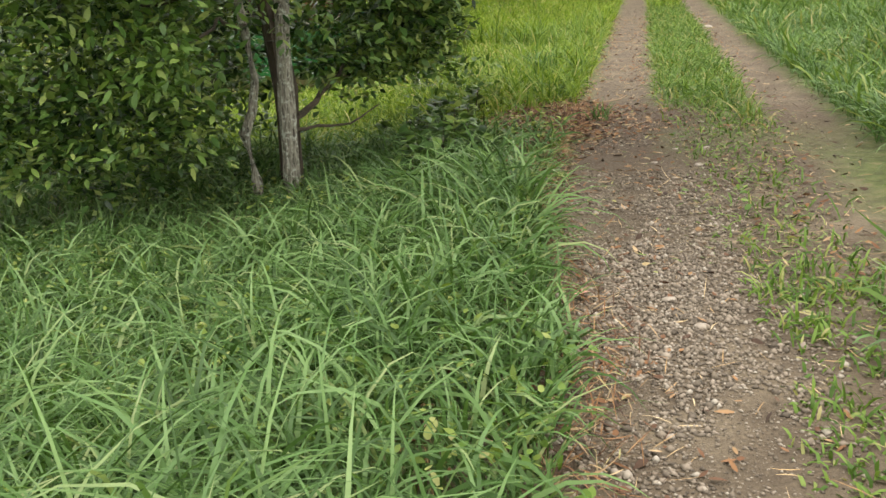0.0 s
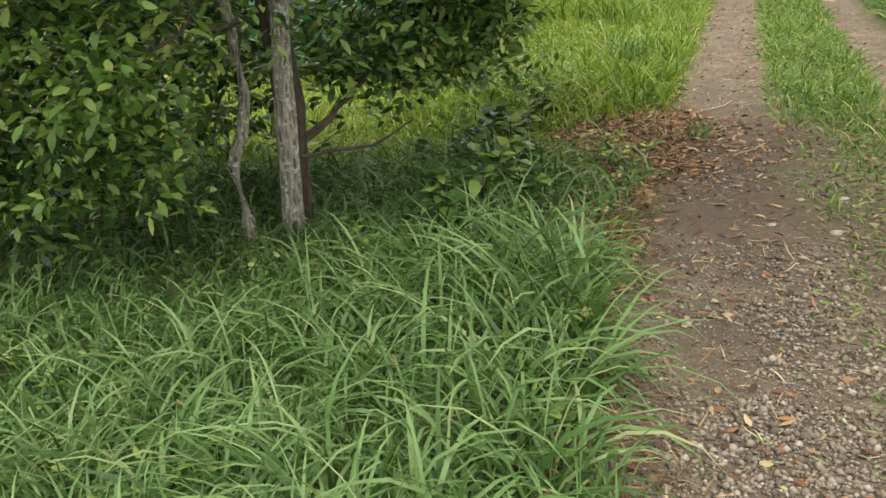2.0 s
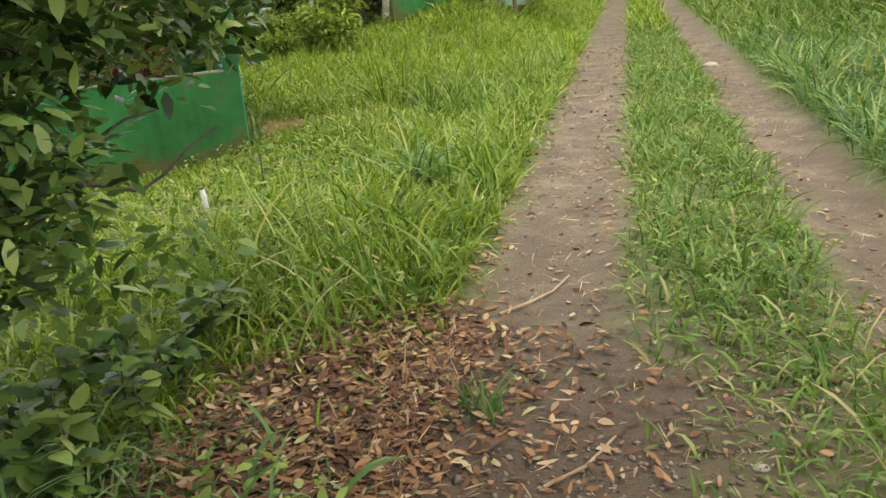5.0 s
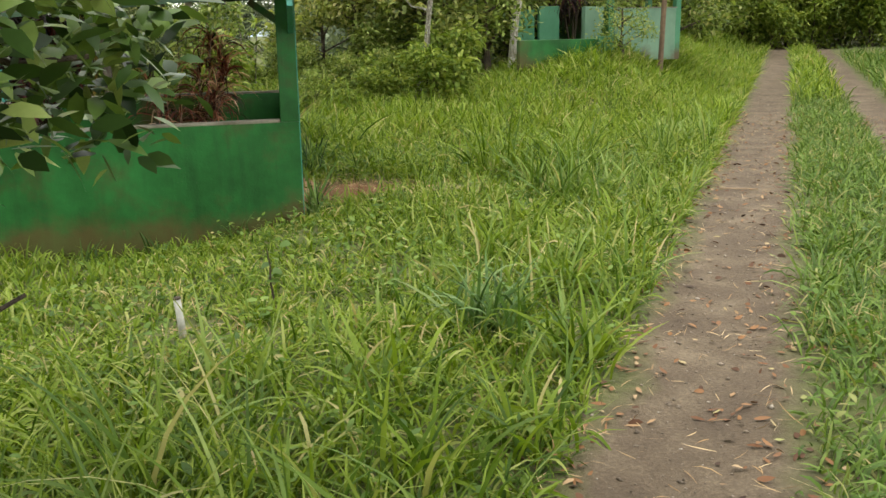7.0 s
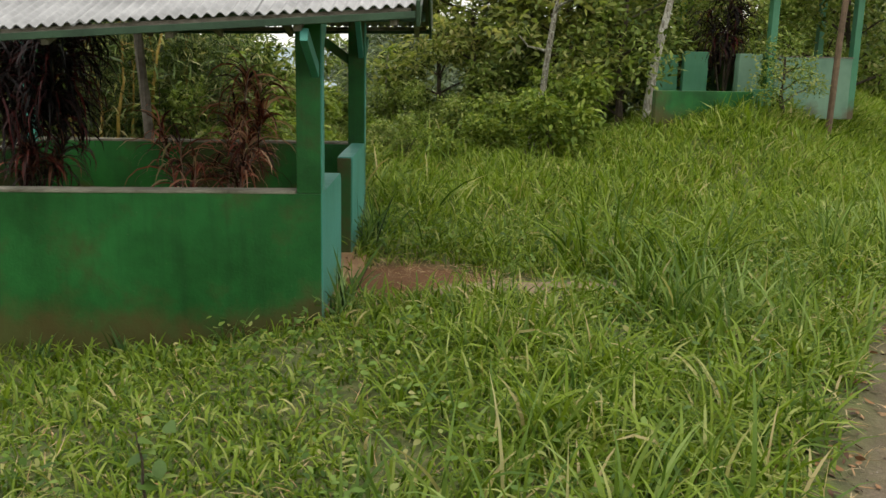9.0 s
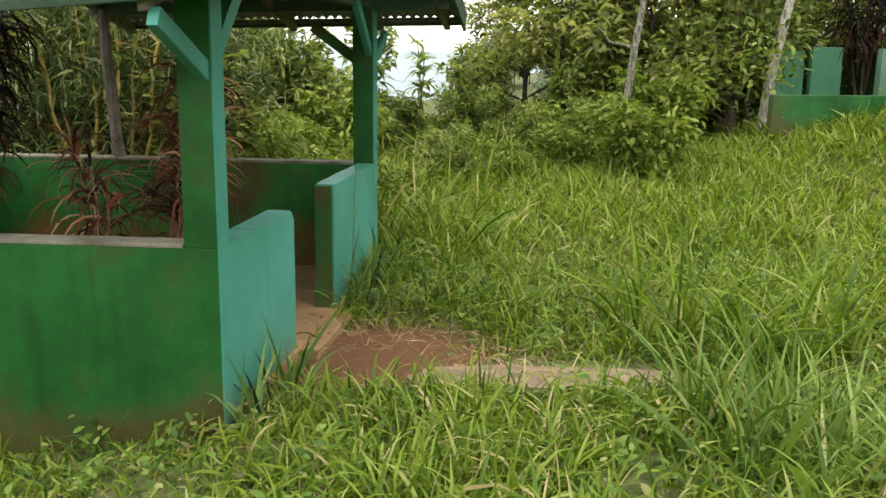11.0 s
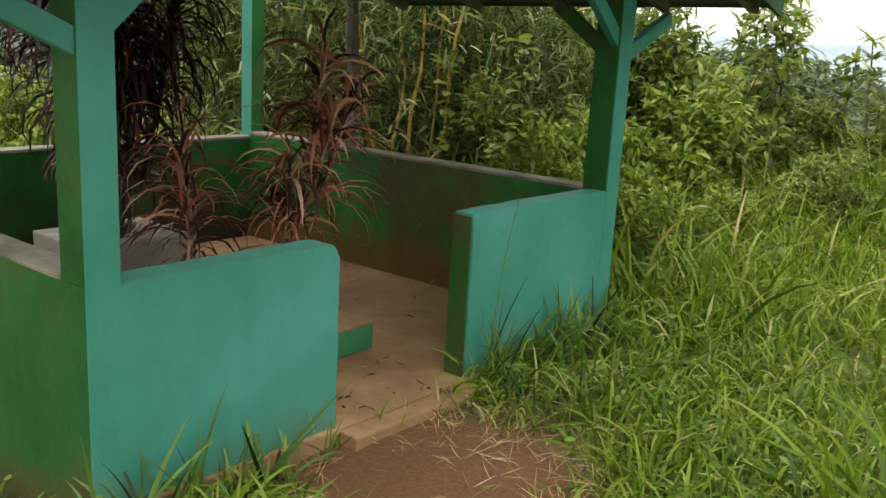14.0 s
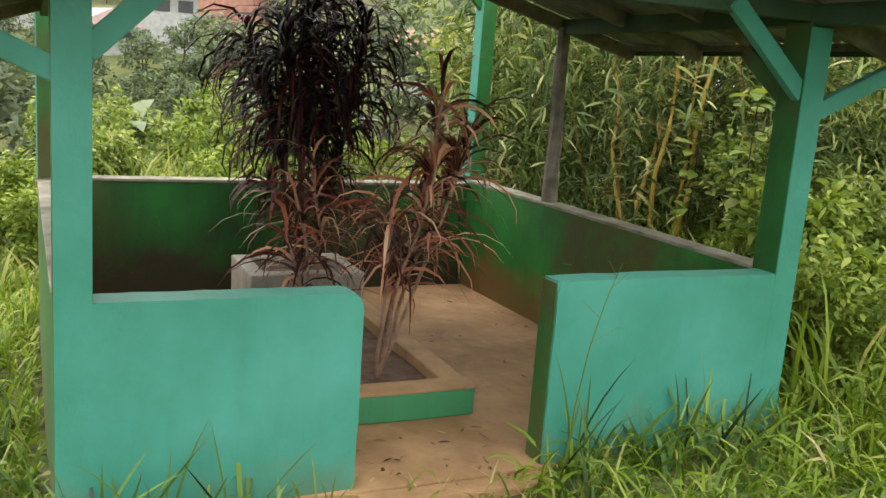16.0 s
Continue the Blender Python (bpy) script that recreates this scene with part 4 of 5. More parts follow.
forked = wood_tree("small dark forked tree before the far shelter", 2.8, 1.3, 1900, 0.13, M_DARKBARK, M_BUSH, 59, (0.1, 0.1), 0.075, 0.3)
spread_copies(forked, [(3.7, 9.4, 1.0, 0), (6.1, 8.2, 0.5, 100), (5.2, 10.9, 1.0, 40), (8.2, 11.4, 1.1, 220), (4.4, 10.6, 0.9, 300)], "trees by the far shelter")


def banana(at, seed):
    root = empty("banana_plant", at)
    tagged(root, "banana plant with broad pale leaves down the slope", "plant")
    r = np.random.default_rng(seed)
    part("stem", tube_bm([(0, 0, -0.3), (0.02, 0, 0.8), (0, 0.03, 1.6)], [0.14, 0.12, 0.08], 8), M_BAMBOOSTEM, root)
    n = 9
    straps("leaves", np.tile((0, 0, 1.55), (n, 1)), np.arange(n) * 2.4 + seed, r.uniform(0.5, 1.2, n), r.uniform(1.3, 1.9, n), r.uniform(0.35, 0.5, n), r.uniform(1.2, 1.9, n), M_HAZELEAF, 6, [0.25, 0.9, 1, 1, 0.85, 0.5], 0.0, root)
    return root


for bx, by, s in ((-13.0, 3.7, 1), (-14.2, 5.2, 2), (-15, 1.5, 4)):
    banana((bx, by, gz(bx, by)), s)


def fan_tree():
    root = empty("tree")
    tagged(root, "slim young tree with whorled drooping leaves", "tree")
    part("trunk", tube_bm(bend((0, 0, -0.2), (0.2, 0.1, 2.3), 6, 0.1, 3), [0.03, 0.028, 0.026, 0.022, 0.02, 0.016, 0.012], 7), M_BARK, root)
    r = np.random.default_rng(61)
    P = np.concatenate([np.tile((0.2 - 0.05 * k, 0.1 - 0.03 * k, 2.3 - 0.28 * k), (22, 1)) for k in range(5)])
    straps("leaves", P, r.uniform(0, 6.28, len(P)), r.normal(0.4, 0.2, len(P)), r.uniform(0.4, 0.65, len(P)), 0.07, r.uniform(0.6, 1.3, len(P)), M_LIME, 4, [0.3, 0.9, 1, 0.6], 0.0, root)
    return root


spread_copies(fan_tree(), [(-1.7, 9.8, 1.0, 0), (-2.6, 10.6, 0.85, 60), (-0.9, 11.4, 0.8, 140), (-1.2, 8.9, 0.9, 220), (-0.35, 10.6, 0.75, 300), (-0.75, 9.4, 0.7, 20)], "young trees in the gap")


# ---- the second shelter, farther up the bank ----
def far_shelter():
    root = empty("shelter")
    tagged(root, "second green shelter farther along the bank, half hidden", "shelter")
    part("front_wall", wall_bm(0, 1.45, -0.12, 0, -0.2, 0.80), M_FARGREY, root, "faded pale green half wall")
    part("side_wall", wall_bm(-0.13, 0, -0.12, 3.0, -0.2, 0.80), M_GREEN, root, "dark green half wall")
    part("back_wall", wall_bm(-0.1, 3.0, 3.0, 3.12, -0.2, 0.80), M_GREEN, root, "dark green half wall")
    part("coping", box_bm(-0.01, 1.46, -0.13, 0.01, 0.80, 0.82, 0.004), M_CAP, root)
    for x, y in ((-0.07, -0.06), (1.5, -0.06), (-0.07, 3.0), (3.0, 3.0)):
        part("post", box_bm(x - 0.06, x + 0.06, y - 0.06, y + 0.06, -0.2, 2.2, 0.006), M_FARPOST, root, "pale turquoise post")
    part("front_wall", wall_bm(-0.62, -0.2, -0.05, 0.08, -0.2, 0.84), M_FARGREY, root, "faded pale green wall panel")
    part("low_wall", wall_bm(-2.4, -0.75, -0.75, -0.63, -0.3, 0.26), M_GREEN, root, "low dark green garden wall")
    part("low_wall", wall_bm(-0.75, -0.42, -0.76, -0.62, -0.3, 0.30), M_FARPOST, root, "turquoise wall end")
    part("panel", wall_bm(-1.25, -0.8, 0.6, 0.7, -0.2, 0.86), M_FARPOST, root, "turquoise wall panel")
    part("panel", wall_bm(-1.75, -1.3, 0.7, 0.8, -0.2, 0.80), M_FARPOST, root, "turquoise wall panel")
    part("beam", box_bm(-0.4, 3.2, -0.12, -0.02, 2.2, 2.3, 0.005), M_BEAM, root)
    part("roof_sheet", corrugated_bm(-0.5, 3.4, -0.6, 2.32, 1.5, 2.95), M_SHEET, root)
    part("roof_sheet", corrugated_bm(-0.5, 3.4, 3.6, 2.32, 1.5, 2.95), M_SHEET, root)
    root.matrix_basis = Matrix.Translation((6.15, 9.15, gz(6.15, 9.15) + 0.08)) @ Matrix.Rotation(radians(14), 4, "Z")
    return root


far_shelter()
cordyline((5.55, 9.7, gz(5.55, 9.7)), [(0, 0, 2.1, 0.02), (0.2, 0.1, 1.8, 0.02), (-0.25, 0.1, 1.6, 0.018)], [(0.5, 1.0, 130, 0.66)], M_DARKCORDY, "dark red cordyline beside the far shelter", 9)
pole = part("pole", tube_bm([(6.95, 8.55, 0.5), (6.98, 8.55, 2.0), (7.1, 8.55, 4.6)], [0.05, 0.05, 0.045], 9, 0.05), M_RUST)
tagged(pole, "tall rusty brown pole in the grass", "pole")


# ---- houses across the valley ----
def house(at, turn, w, d, h, wall, roof, label):
    root = empty("house")
    tagged(root, label, "house")
    part("wall", box_bm(-w / 2, w / 2, -d / 2, d / 2, -3.5, h, 0.03), wall, root)
    bm = bmesh.new()
    e, hh = 0.5, h + d * 0.28
    vs = [bm.verts.new(p) for p in ((-w / 2 - e, -d / 2 - e, h - 0.1), (w / 2 + e, -d / 2 - e, h - 0.1), (w / 2 + e, d / 2 + e, h - 0.1), (-w / 2 - e, d / 2 + e, h - 0.1), (-w / 2 - e, 0, hh), (w / 2 + e, 0, hh))]
    for f in ((0, 1, 5, 4), (2, 3, 4, 5), (0, 4, 3), (1, 2, 5), (3, 2, 1, 0)):
        bm.faces.new([vs[k] for k in f])
    part("roof", bm, roof, root)
    for k in range(3):
        x = -w / 2 + w * (k + 0.5) / 3
        part("window", box_bm(x - 0.5, x + 0.5, -d / 2 - 0.06, -d / 2 + 0.02, h * 0.35, h * 0.75, 0.01), M_DARKWIN, root)
        part("window", box_bm(w / 2 - 0.02, w / 2 + 0.06, -d / 3 + k * d / 3 - 0.45, -d / 3 + k * d / 3 + 0.45, h * 0.35, h * 0.75, 0.01), M_DARKWIN, root)
    root.matrix_basis = Matrix.Translation(at) @ Matrix.Rotation(radians(turn), 4, "Z")


house((-58, 4.2, 1.0), 15, 3.2, 3.2, 1.5, M_WHITE, M_PINKTIN, "white house with a faded pink roof across the valley")
house((-60, 8.2, 2.9), -10, 4.6, 4.2, 1.8, M_WHITE, M_TILE, "house with a faded red roof across the valley")
house((-64, -1.5, 3.6), 30, 5, 5, 2.2, M_WHITE, M_TILE, "house with a faded red roof across the valley")
house((-72, 15.0, 7.0), 5, 5.5, 4.5, 2.0, M_TILE, M_TIN, "small house with a pale tin roof on the hillside")
house((-58, 27.0, -0.5), 60, 6, 6, 2.6, M_WHITE, M_TILE, "house with a red roof among trees")
far = wood_tree("rounded tree on the far hillside", 6.0, 2.6, 1500, 0.5, M_DARKBARK, M_HAZELEAF, 71)
hill = np.random.default_rng(5)
spots = [(-44, 11, 0.8, 0), (-46, 1.2, 0.75, 40), (-40, 13, 0.85, 10), (-38, 7.5, 0.6, 80), (-42, 4.6, 0.5, 20), (-38, 2.6, 0.5, 110), (-45, 7.4, 0.6, 200), (-50, 3, 0.5, 10), (-52, 6, 0.5, 60), (-49, 7.5, 0.55, 120), (-53, 1, 0.5, 200), (-50, 9.8, 0.6, 250), (-47, 4.8, 0.5, 310), (-54, 8.6, 0.5, 20), (-55, -1.5, 0.55, 90), (-50, -0.8, 0.5, 140), (-34, 5.0, 0.42, 300), (-30, 3.4, 0.38, 50), (-33, 9.0, 0.5, 170)]
while len(spots) < 90:
    hx, hy = hill.uniform(-150, -22), hill.uniform(-60, 150)
    if hx < -48 and hy < 34 and hill.random() < 0.35:
        continue
    if min(abs(hx + 56) + abs(hy - 5.6), abs(hx + 60) + abs(hy - 11.5)) < 7 or (hx > -56 and hx < -30 and 2.5 < hy < 10):
        continue
    spots.append((hx, hy, hill.uniform(0.8, 1.5), hill.uniform(0, 360)))
spots += [(hill.uniform(-80, 70), hill.uniform(38, 150), hill.uniform(1, 1.6), hill.uniform(0, 360)) for _ in range(150)]
spots = [p for p in spots if p[1] < 20 or not -0.27 < (p[0] - 2.2) / (p[1] + 3) < -0.13]
spread_copies(far, spots, "trees of the far hillside")


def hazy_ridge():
    """A pale ridge far beyond the gap in the trees, with haze put into its colour."""
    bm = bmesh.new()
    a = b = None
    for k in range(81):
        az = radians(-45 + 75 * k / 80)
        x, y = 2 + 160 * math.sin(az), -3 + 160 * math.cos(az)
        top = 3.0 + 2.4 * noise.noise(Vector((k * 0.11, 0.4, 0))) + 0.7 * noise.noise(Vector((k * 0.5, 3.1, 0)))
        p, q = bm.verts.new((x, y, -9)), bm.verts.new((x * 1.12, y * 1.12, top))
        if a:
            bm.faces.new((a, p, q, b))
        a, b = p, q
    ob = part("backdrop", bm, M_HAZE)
    return tagged(ob, "far ridge with pale bluish haze put into its colour", "hill", kind="structure")


# Air haze is painted in here: the ridge's base colour is pale blue-grey.
M_HAZE = plain_material("haze_coloured_ridge", (0.30, 0.36, 0.40), (0.38, 0.45, 0.48), 0.08, 1.0, 0.0)
hazy_ridge()


# ---- grass ----
WALK = ((-4.3, -16.2), (-1.0, -10.7), (0.8, -6.3), (2.4, -2.7), (3.4, -0.2))


def walk_distance(x, y):
    best = np.full(x.shape, 1e9)
    for (ax, ay), (bx, by) in zip(WALK, WALK[1:]):
        dx, dy = bx - ax, by - ay
        t = np.clip(((x - ax) * dx + (y - ay) * dy) / (dx * dx + dy * dy), 0, 1)
        best = np.minimum(best, np.hypot(x - ax - t * dx, y - ay - t * dy))
    return best


def edge_shift(u):
    """The grass comes in over the track's left side at its start."""
    return 0.48 * smooth((-9.9 - u) / 3.0)


def bare_amount(x, y):
    """1 where no grass stands: ruts, litter, the trodden entry, the shelter."""
    v, u = across_road(x, y), along_road(x, y)
    v = v + 0.15 * wobble(x * 1.7, y * 1.7) + 0.08 * wobble(x * 5.1, y * 4.7)
    v = v - edge_shift(u)
    b = np.maximum(smooth(1.6 - np.abs(v - 3.98) / 0.25), smooth(1.6 - np.abs(v - 5.62) / 0.28) * smooth((u + 11.2) / 0.8))
    back = smooth((-11.2 - u) / 1.2)
    b = np.maximum(b, smooth((0.55 - 0.17 * back - np.abs(v - 4.0 + 0.15 * back)) / 0.2) * smooth((-8.0 - u) / 1.5) * 0.97)
    b = np.maximum(b, 0.62 * smooth((0.4 - np.abs(v - 3.15)) / 0.2) * smooth((u + 10.3) / 0.8) * smooth((-6 - u) / 0.8))
    b = np.maximum(b, 0.93 * smooth(1.5 - np.hypot((x + 0.15) / 1.15, (y + 7.75) / 1.05)))
    b = np.maximum(b, smooth(1.9 - np.hypot((x - 0.5 + 0.08 * wobble(x * 5, y * 5)) / 0.45, (y - 1.1) / 0.5)))
    b = np.maximum(b, smooth(2.2 - np.hypot((x - 1.5) / 0.68, (y - 0.75 - 0.16 * (x - 1.5)) / 0.17)))
    inside = (x > -3.75) & (x < 0.03) & (y > -0.16) & (y < 3.37)
    return np.where(inside, 1.0, b)


def grass(name, label, xr, yr, per_m2, keep, length, width, mat, droop=(0.5, 1.6), el=(1.2, 0.22), clump=0.5, seg=3):
    r = np.random.default_rng(len(name) * 7 + int(per_m2))
    n = int((xr[1] - xr[0]) * (yr[1] - yr[0]) * per_m2)
    x, y = r.uniform(*xr, n), r.uniform(*yr, n)
    g = 0.55 + clump * wobble(x * 2.3, y * 2.3) + 0.3 * wobble(x * 6.1 + 3, y * 6.1)
    ok = (r.random(n) < keep(x, y) * np.clip(g + 0.35, 0.15, 1.0)) & (r.random(n) > bare_amount(x, y))
    x, y = x[ok], y[ok]
    n = len(x)
    tall = 1 + 0.35 * wobble(x * 1.1 + 5, y * 1.1)
    tall = tall * (1 - 0.5 * smooth((1.6 - np.hypot(x + 3.4, y + 8.8)) / 1.0)) * (1 - 0.65 * smooth((0.55 - np.hypot(x + 0.73, y + 3.65)) / 0.3)) * (1 - 0.42 * smooth((1.2 - x) / 1.2) * smooth((y + 4.2) / 1.2) * smooth((0.4 - y) / 0.6))
    tall = tall * (1 - 0.55 * smooth((-6.5 - along_road(x, y)) / 1.5) * smooth((across_road(x, y) - 4.2) / 0.2) * smooth((5.4 - across_road(x, y)) / 0.3))
    edge = 1 - 0.4 * np.clip(bare_amount(x, y) * 2, 0, 1)
    L = r.uniform(*length, n) * tall * edge
    az = r.uniform(0, 2 * math.pi, n) + 0.6 * np.sin(x * 2 + y)
    ob = straps(name, np.stack([x, y, height(x, y) - 0.01], 1), az, r.normal(*el, n), L, r.uniform(*width, n), r.uniform(*droop, n), mat, seg, None, r.normal(0, 0.5, n))
    return tagged(ob, label, "grass", kind="stuff")


def left_of_road(x, y):
    return smooth((3.50 + 0.9 * edge_shift(along_road(x, y)) - across_road(x, y)) / 0.15)


def by_tree(x, y):
    u = along_road(x, y)
    return left_of_road(x, y) * smooth((-6.6 - u) / 1.0)


near_field = lambda x, y: left_of_road(x, y) * (1 - by_tree(x, y)) * smooth((5.2 - walk_distance(x, y)) / 1.6)
mid_field = lambda x, y: left_of_road(x, y) * (1 - by_tree(x, y)) * smooth((walk_distance(x, y) - 3.6) / 1.6)
grass("grass", "knee-high bright green grass around the shelter", (-4, 7), (-8.5, 8), 1150, near_field, (0.10, 0.37), (0.007, 0.019), M_FIELD, (0.6, 2.6), (1.1, 0.3), 0.75, 4)
grass("grass", "knee-high bright green grass across the clearing", (-9, 12), (-8, 17), 680, mid_field, (0.18, 0.46), (0.010, 0.022), M_LITFIELD, (0.5, 2.0))
grass("grass", "long arching grass under the tree", (-7, 1), (-17, -5), 900, lambda x, y: 0.75 * by_tree(x, y) * smooth((5.0 - walk_distance(x, y)) / 2.0), (0.3, 0.74), (0.009, 0.021), M_SHADE, (1.3, 2.8), (1.2, 0.25), 0.6, 5)
grass("grass", "short green undergrowth below the long grass", (-7, 1), (-17, -5), 900, lambda x, y: by_tree(x, y) * smooth((x + 7) / 2.0) * smooth((y + 17) / 2.0), (0.08, 0.26), (0.008, 0.016), M_SHADE, (0.4, 1.5), (1.0, 0.35))
strip = lambda x, y: smooth((0.62 - np.abs(across_road(x, y) - 4.8)) / 0.3)
long_blades = lambda x, y: near_field(x, y) * np.clip(0.2 + 0.9 * wobble(x * 1.5 + 2, y * 1.5), 0, 1) * np.maximum(smooth((-1.5 - y) / 1.0) * smooth((across_road(x, y) - 1.4) / 1.0), smooth((across_road(x, y) - 2.3) / 0.5))
grass("grass", "long pale blades standing out of the field grass", (-4, 7), (-8.5, 8), 150, long_blades, (0.38, 0.72), (0.012, 0.024), M_LONG, (0.3, 1.6), (1.3, 0.2), 0.9, 5)
grass("grass", "low turf under the field grass", (-3.5, 3.5), (-6.5, 1.0), 900, near_field, (0.04, 0.14), (0.006, 0.012), M_SHORT, (0.4, 1.8), (0.8, 0.4), 0.5)
grass("grass", "short grass strip between the wheel ruts", (-5, 14), (-17, 16), 1250, lambda x, y: strip(x, y) * np.clip(smooth((along_road(x, y) + 8.0) / 3.2) + 0.24 * smooth((across_road(x, y) - 4.35) / 0.4) + 0.8 * smooth((-11.2 - along_road(x, y)) / 0.8) * smooth((across_road(x, y) - 4.55) / 0.2), 0, 1) * smooth((14 - walk_distance(x, y)) / 10), (0.08, 0.3), (0.007, 0.016), M_SHORT, (0.6, 2.2), (0.95, 0.35), 0.8)
verge = lambda x, y: smooth((across_road(x, y) - 5.95 + 0.95 * smooth((-11.4 - along_road(x, y)) / 1.2)) / 0.2)
grass("grass", "tall grass on the verge beyond the ruts", (-4, 10), (-18, 6), 700, lambda x, y: verge(x, y) * smooth((6.5 - walk_distance(x, y)) / 3), (0.25, 0.6), (0.008, 0.016), M_SHADE, (0.8, 2.2), (1.2, 0.25), 0.4, 4)
grass("grass", "tall grass on the far verge", (-6, 22), (-28, 30), 100, lambda x, y: verge(x, y) * smooth((y + 28) / 5) * smooth((22 - x) / 5), (0.3, 0.65), (0.018, 0.034), M_SHORT, (0.6, 1.8))
grass("grass", "rough grass along the far track", (4, 24), (7, 36), 90, lambda x, y: np.maximum(left_of_road(x, y), strip(x, y)), (0.25, 0.5), (0.02, 0.036), M_LITFIELD)
grass("grass", "tall seeding grass beside the shelter", (-3.5, 1.2), (3.6, 9), 240, lambda x, y: smooth((1.2 - x) / 1.5) + 0 * y, (0.45, 0.95), (0.012, 0.026), M_FIELD, (0.6, 2.0), (1.25, 0.2), 0.6, 4)
grass("grass", "rough weeds down the slope behind the shelter", (-30, -4.2), (-7, 26), 70, lambda x, y: smooth((-4.2 - x) / 0.8) * smooth((y - 0.6 * x - 0.5) / 3), (0.4, 0.9), (0.02, 0.045), M_WOODS)
grass("grass", "rough grass beyond the tree", (-16, -4.5), (-19, -3), 260, lambda x, y: smooth((walk_distance(x, y) - 2.6) / 2.5) * smooth((-4.5 - x) / 1.5) * smooth((x + 16) / 4) * smooth((y + 19) / 3), (0.2, 0.5), (0.012, 0.024), M_SHADE, (0.8, 2.2))
grass("grass", "grass behind the walker at the track's edge", (-14, 0), (-34, -18.5), 60, lambda x, y: left_of_road(x, y), (0.25, 0.6), (0.02, 0.034), M_SHADE)


# ---- gravel, dead leaves, straw ----
def gravel():
    r = np.random.default_rng(77)
    n = 30000
    u, v = np.where(r.random(n) < 0.75, r.normal(-11.9, 1.4, n), r.uniform(-16, -7.0, n)), r.normal(4.25, 0.36, n)
    m = n // 3
    u[:m // 2] = r.uniform(-9, 14, m // 2)
    v[:m // 2] = np.where(r.random(m // 2) < 0.6, r.normal(3.8, 0.25, m // 2), r.normal(5.62, 0.25, m // 2))
    x, y = u * ROAD_D[0] + v * ROAD_N[0], u * ROAD_D[1] + v * ROAD_N[1]
    s = np.clip(r.lognormal(-4.68, 0.42, n), 0.004, 0.027)
    s = s * np.where((u < -7) & (np.hypot((u + 8.75) / 0.5, (v - 4.2) / 0.55) < 1), 0.3, 1.0) * np.where(u > -7, 0.7, 1.0)
    patchy = wobble(x * 1.9 + 1, y * 1.9) + 0.6 * wobble(x * 4.3, y * 4.3 + 2)
    s = s * np.where((patchy > 0.5) & (u < -7), 0.5, 1.0)
    octa = np.array([(1, 0, 0), (-1, 0, 0), (0, 1, 0), (0, -1, 0), (0, 0, 0.7), (0, 0, -0.5)], float)
    tri = np.array([(0, 2, 4), (2, 1, 4), (1, 3, 4), (3, 0, 4), (2, 0, 5), (1, 2, 5), (3, 1, 5), (0, 3, 5)])
    a = r.uniform(0, 6.28, n)
    co = octa[None] * s[:, None, None] * r.uniform(0.55, 1.2, (n, 6, 1)) * r.uniform(0.7, 1.3, (n, 1, 3))
    rot = np.stack([np.stack([np.cos(a), -np.sin(a), 0 * a], 1), np.stack([np.sin(a), np.cos(a), 0 * a], 1), np.tile((0, 0, 1.0), (n, 1))], 1)
    co = np.einsum("nij,nkj->nki", rot, co) + np.stack([x, y, height(x, y) + s * 0.2], 1)[:, None]
    loops = (tri[None] + 6 * np.arange(n)[:, None, None]).ravel()
    me = bpy.data.meshes.new("gravel")
    raw_mesh(me, co.reshape(-1, 3), loops, np.full(n * 8, 3))
    me.materials.append(M_GRAVEL)
    return tagged(new("gravel", me), "loose grey-brown gravel on the track", "gravel", kind="stuff")


gravel()


def scatter(name, label, cat, n, place, L, W, mat, seed, el=(0.05, 0.18), lift=0.012, droop=(-0.6, 0.9)):
    r = np.random.default_rng(seed)
    x, y = place(r, n)
    keep = ~((x > -3.75) & (x < 0.0) & (y > -0.16) & (y < 3.37))
    x, y = x[keep], y[keep]
    n = len(x)
    ob = straps(name, np.stack([x, y, height(x, y) + lift * r.random(n) + 0.006], 1), r.uniform(0, 6.28, n), r.normal(*el, n), r.uniform(*L, n), r.uniform(*W, n), r.uniform(*droop, n), mat, 3, [0.35, 1.0, 0.75], r.normal(0, 0.4, n))
    return tagged(ob, label, cat, kind="stuff")


def litter_patch(r, n):
    a, q = r.uniform(0, 6.28, n), np.sqrt(r.random(n)) * (1 + 0.1 * r.normal(size=n))
    x, y = -0.35 + 1.15 * q * np.cos(a), -7.75 + 1.1 * q * np.sin(a)
    k = r.random(n) < np.clip(1.15 - smooth((across_road(x, y) - 3.2) / 0.9), 0.12, 1)
    return x[k], y[k]


def track_edges(r, n):
    u = r.uniform(-14, 9, n)
    v = np.choose(np.maximum(r.integers(-1, 4, n), 0), [r.normal(3.42, 0.13, n), r.normal(4.15, 0.2, n), r.normal(5.3, 0.2, n), r.normal(4.6, 0.8, n)])
    return u * ROAD_D[0] + v * ROAD_N[0], u * ROAD_D[1] + v * ROAD_N[1]


scatter("leaf_litter", "thick patch of brown dead leaves beside the track", "dead leaves", 6500, litter_patch, (0.035, 0.085), (0.012, 0.028), M_LITTER, 81, lift=0.03)
scatter("leaf_litter", "dead leaves along the grassy edge of the track", "dead leaves", 2300, lambda r, n: (lambda u, v: (u * ROAD_D[0] + v * ROAD_N[0], u * ROAD_D[1] + v * ROAD_N[1]))(r.uniform(-10.4, -5.6, n), r.normal(3.15, 0.26, n)), (0.04, 0.09), (0.014, 0.03), M_LITTER, 89, lift=0.05)
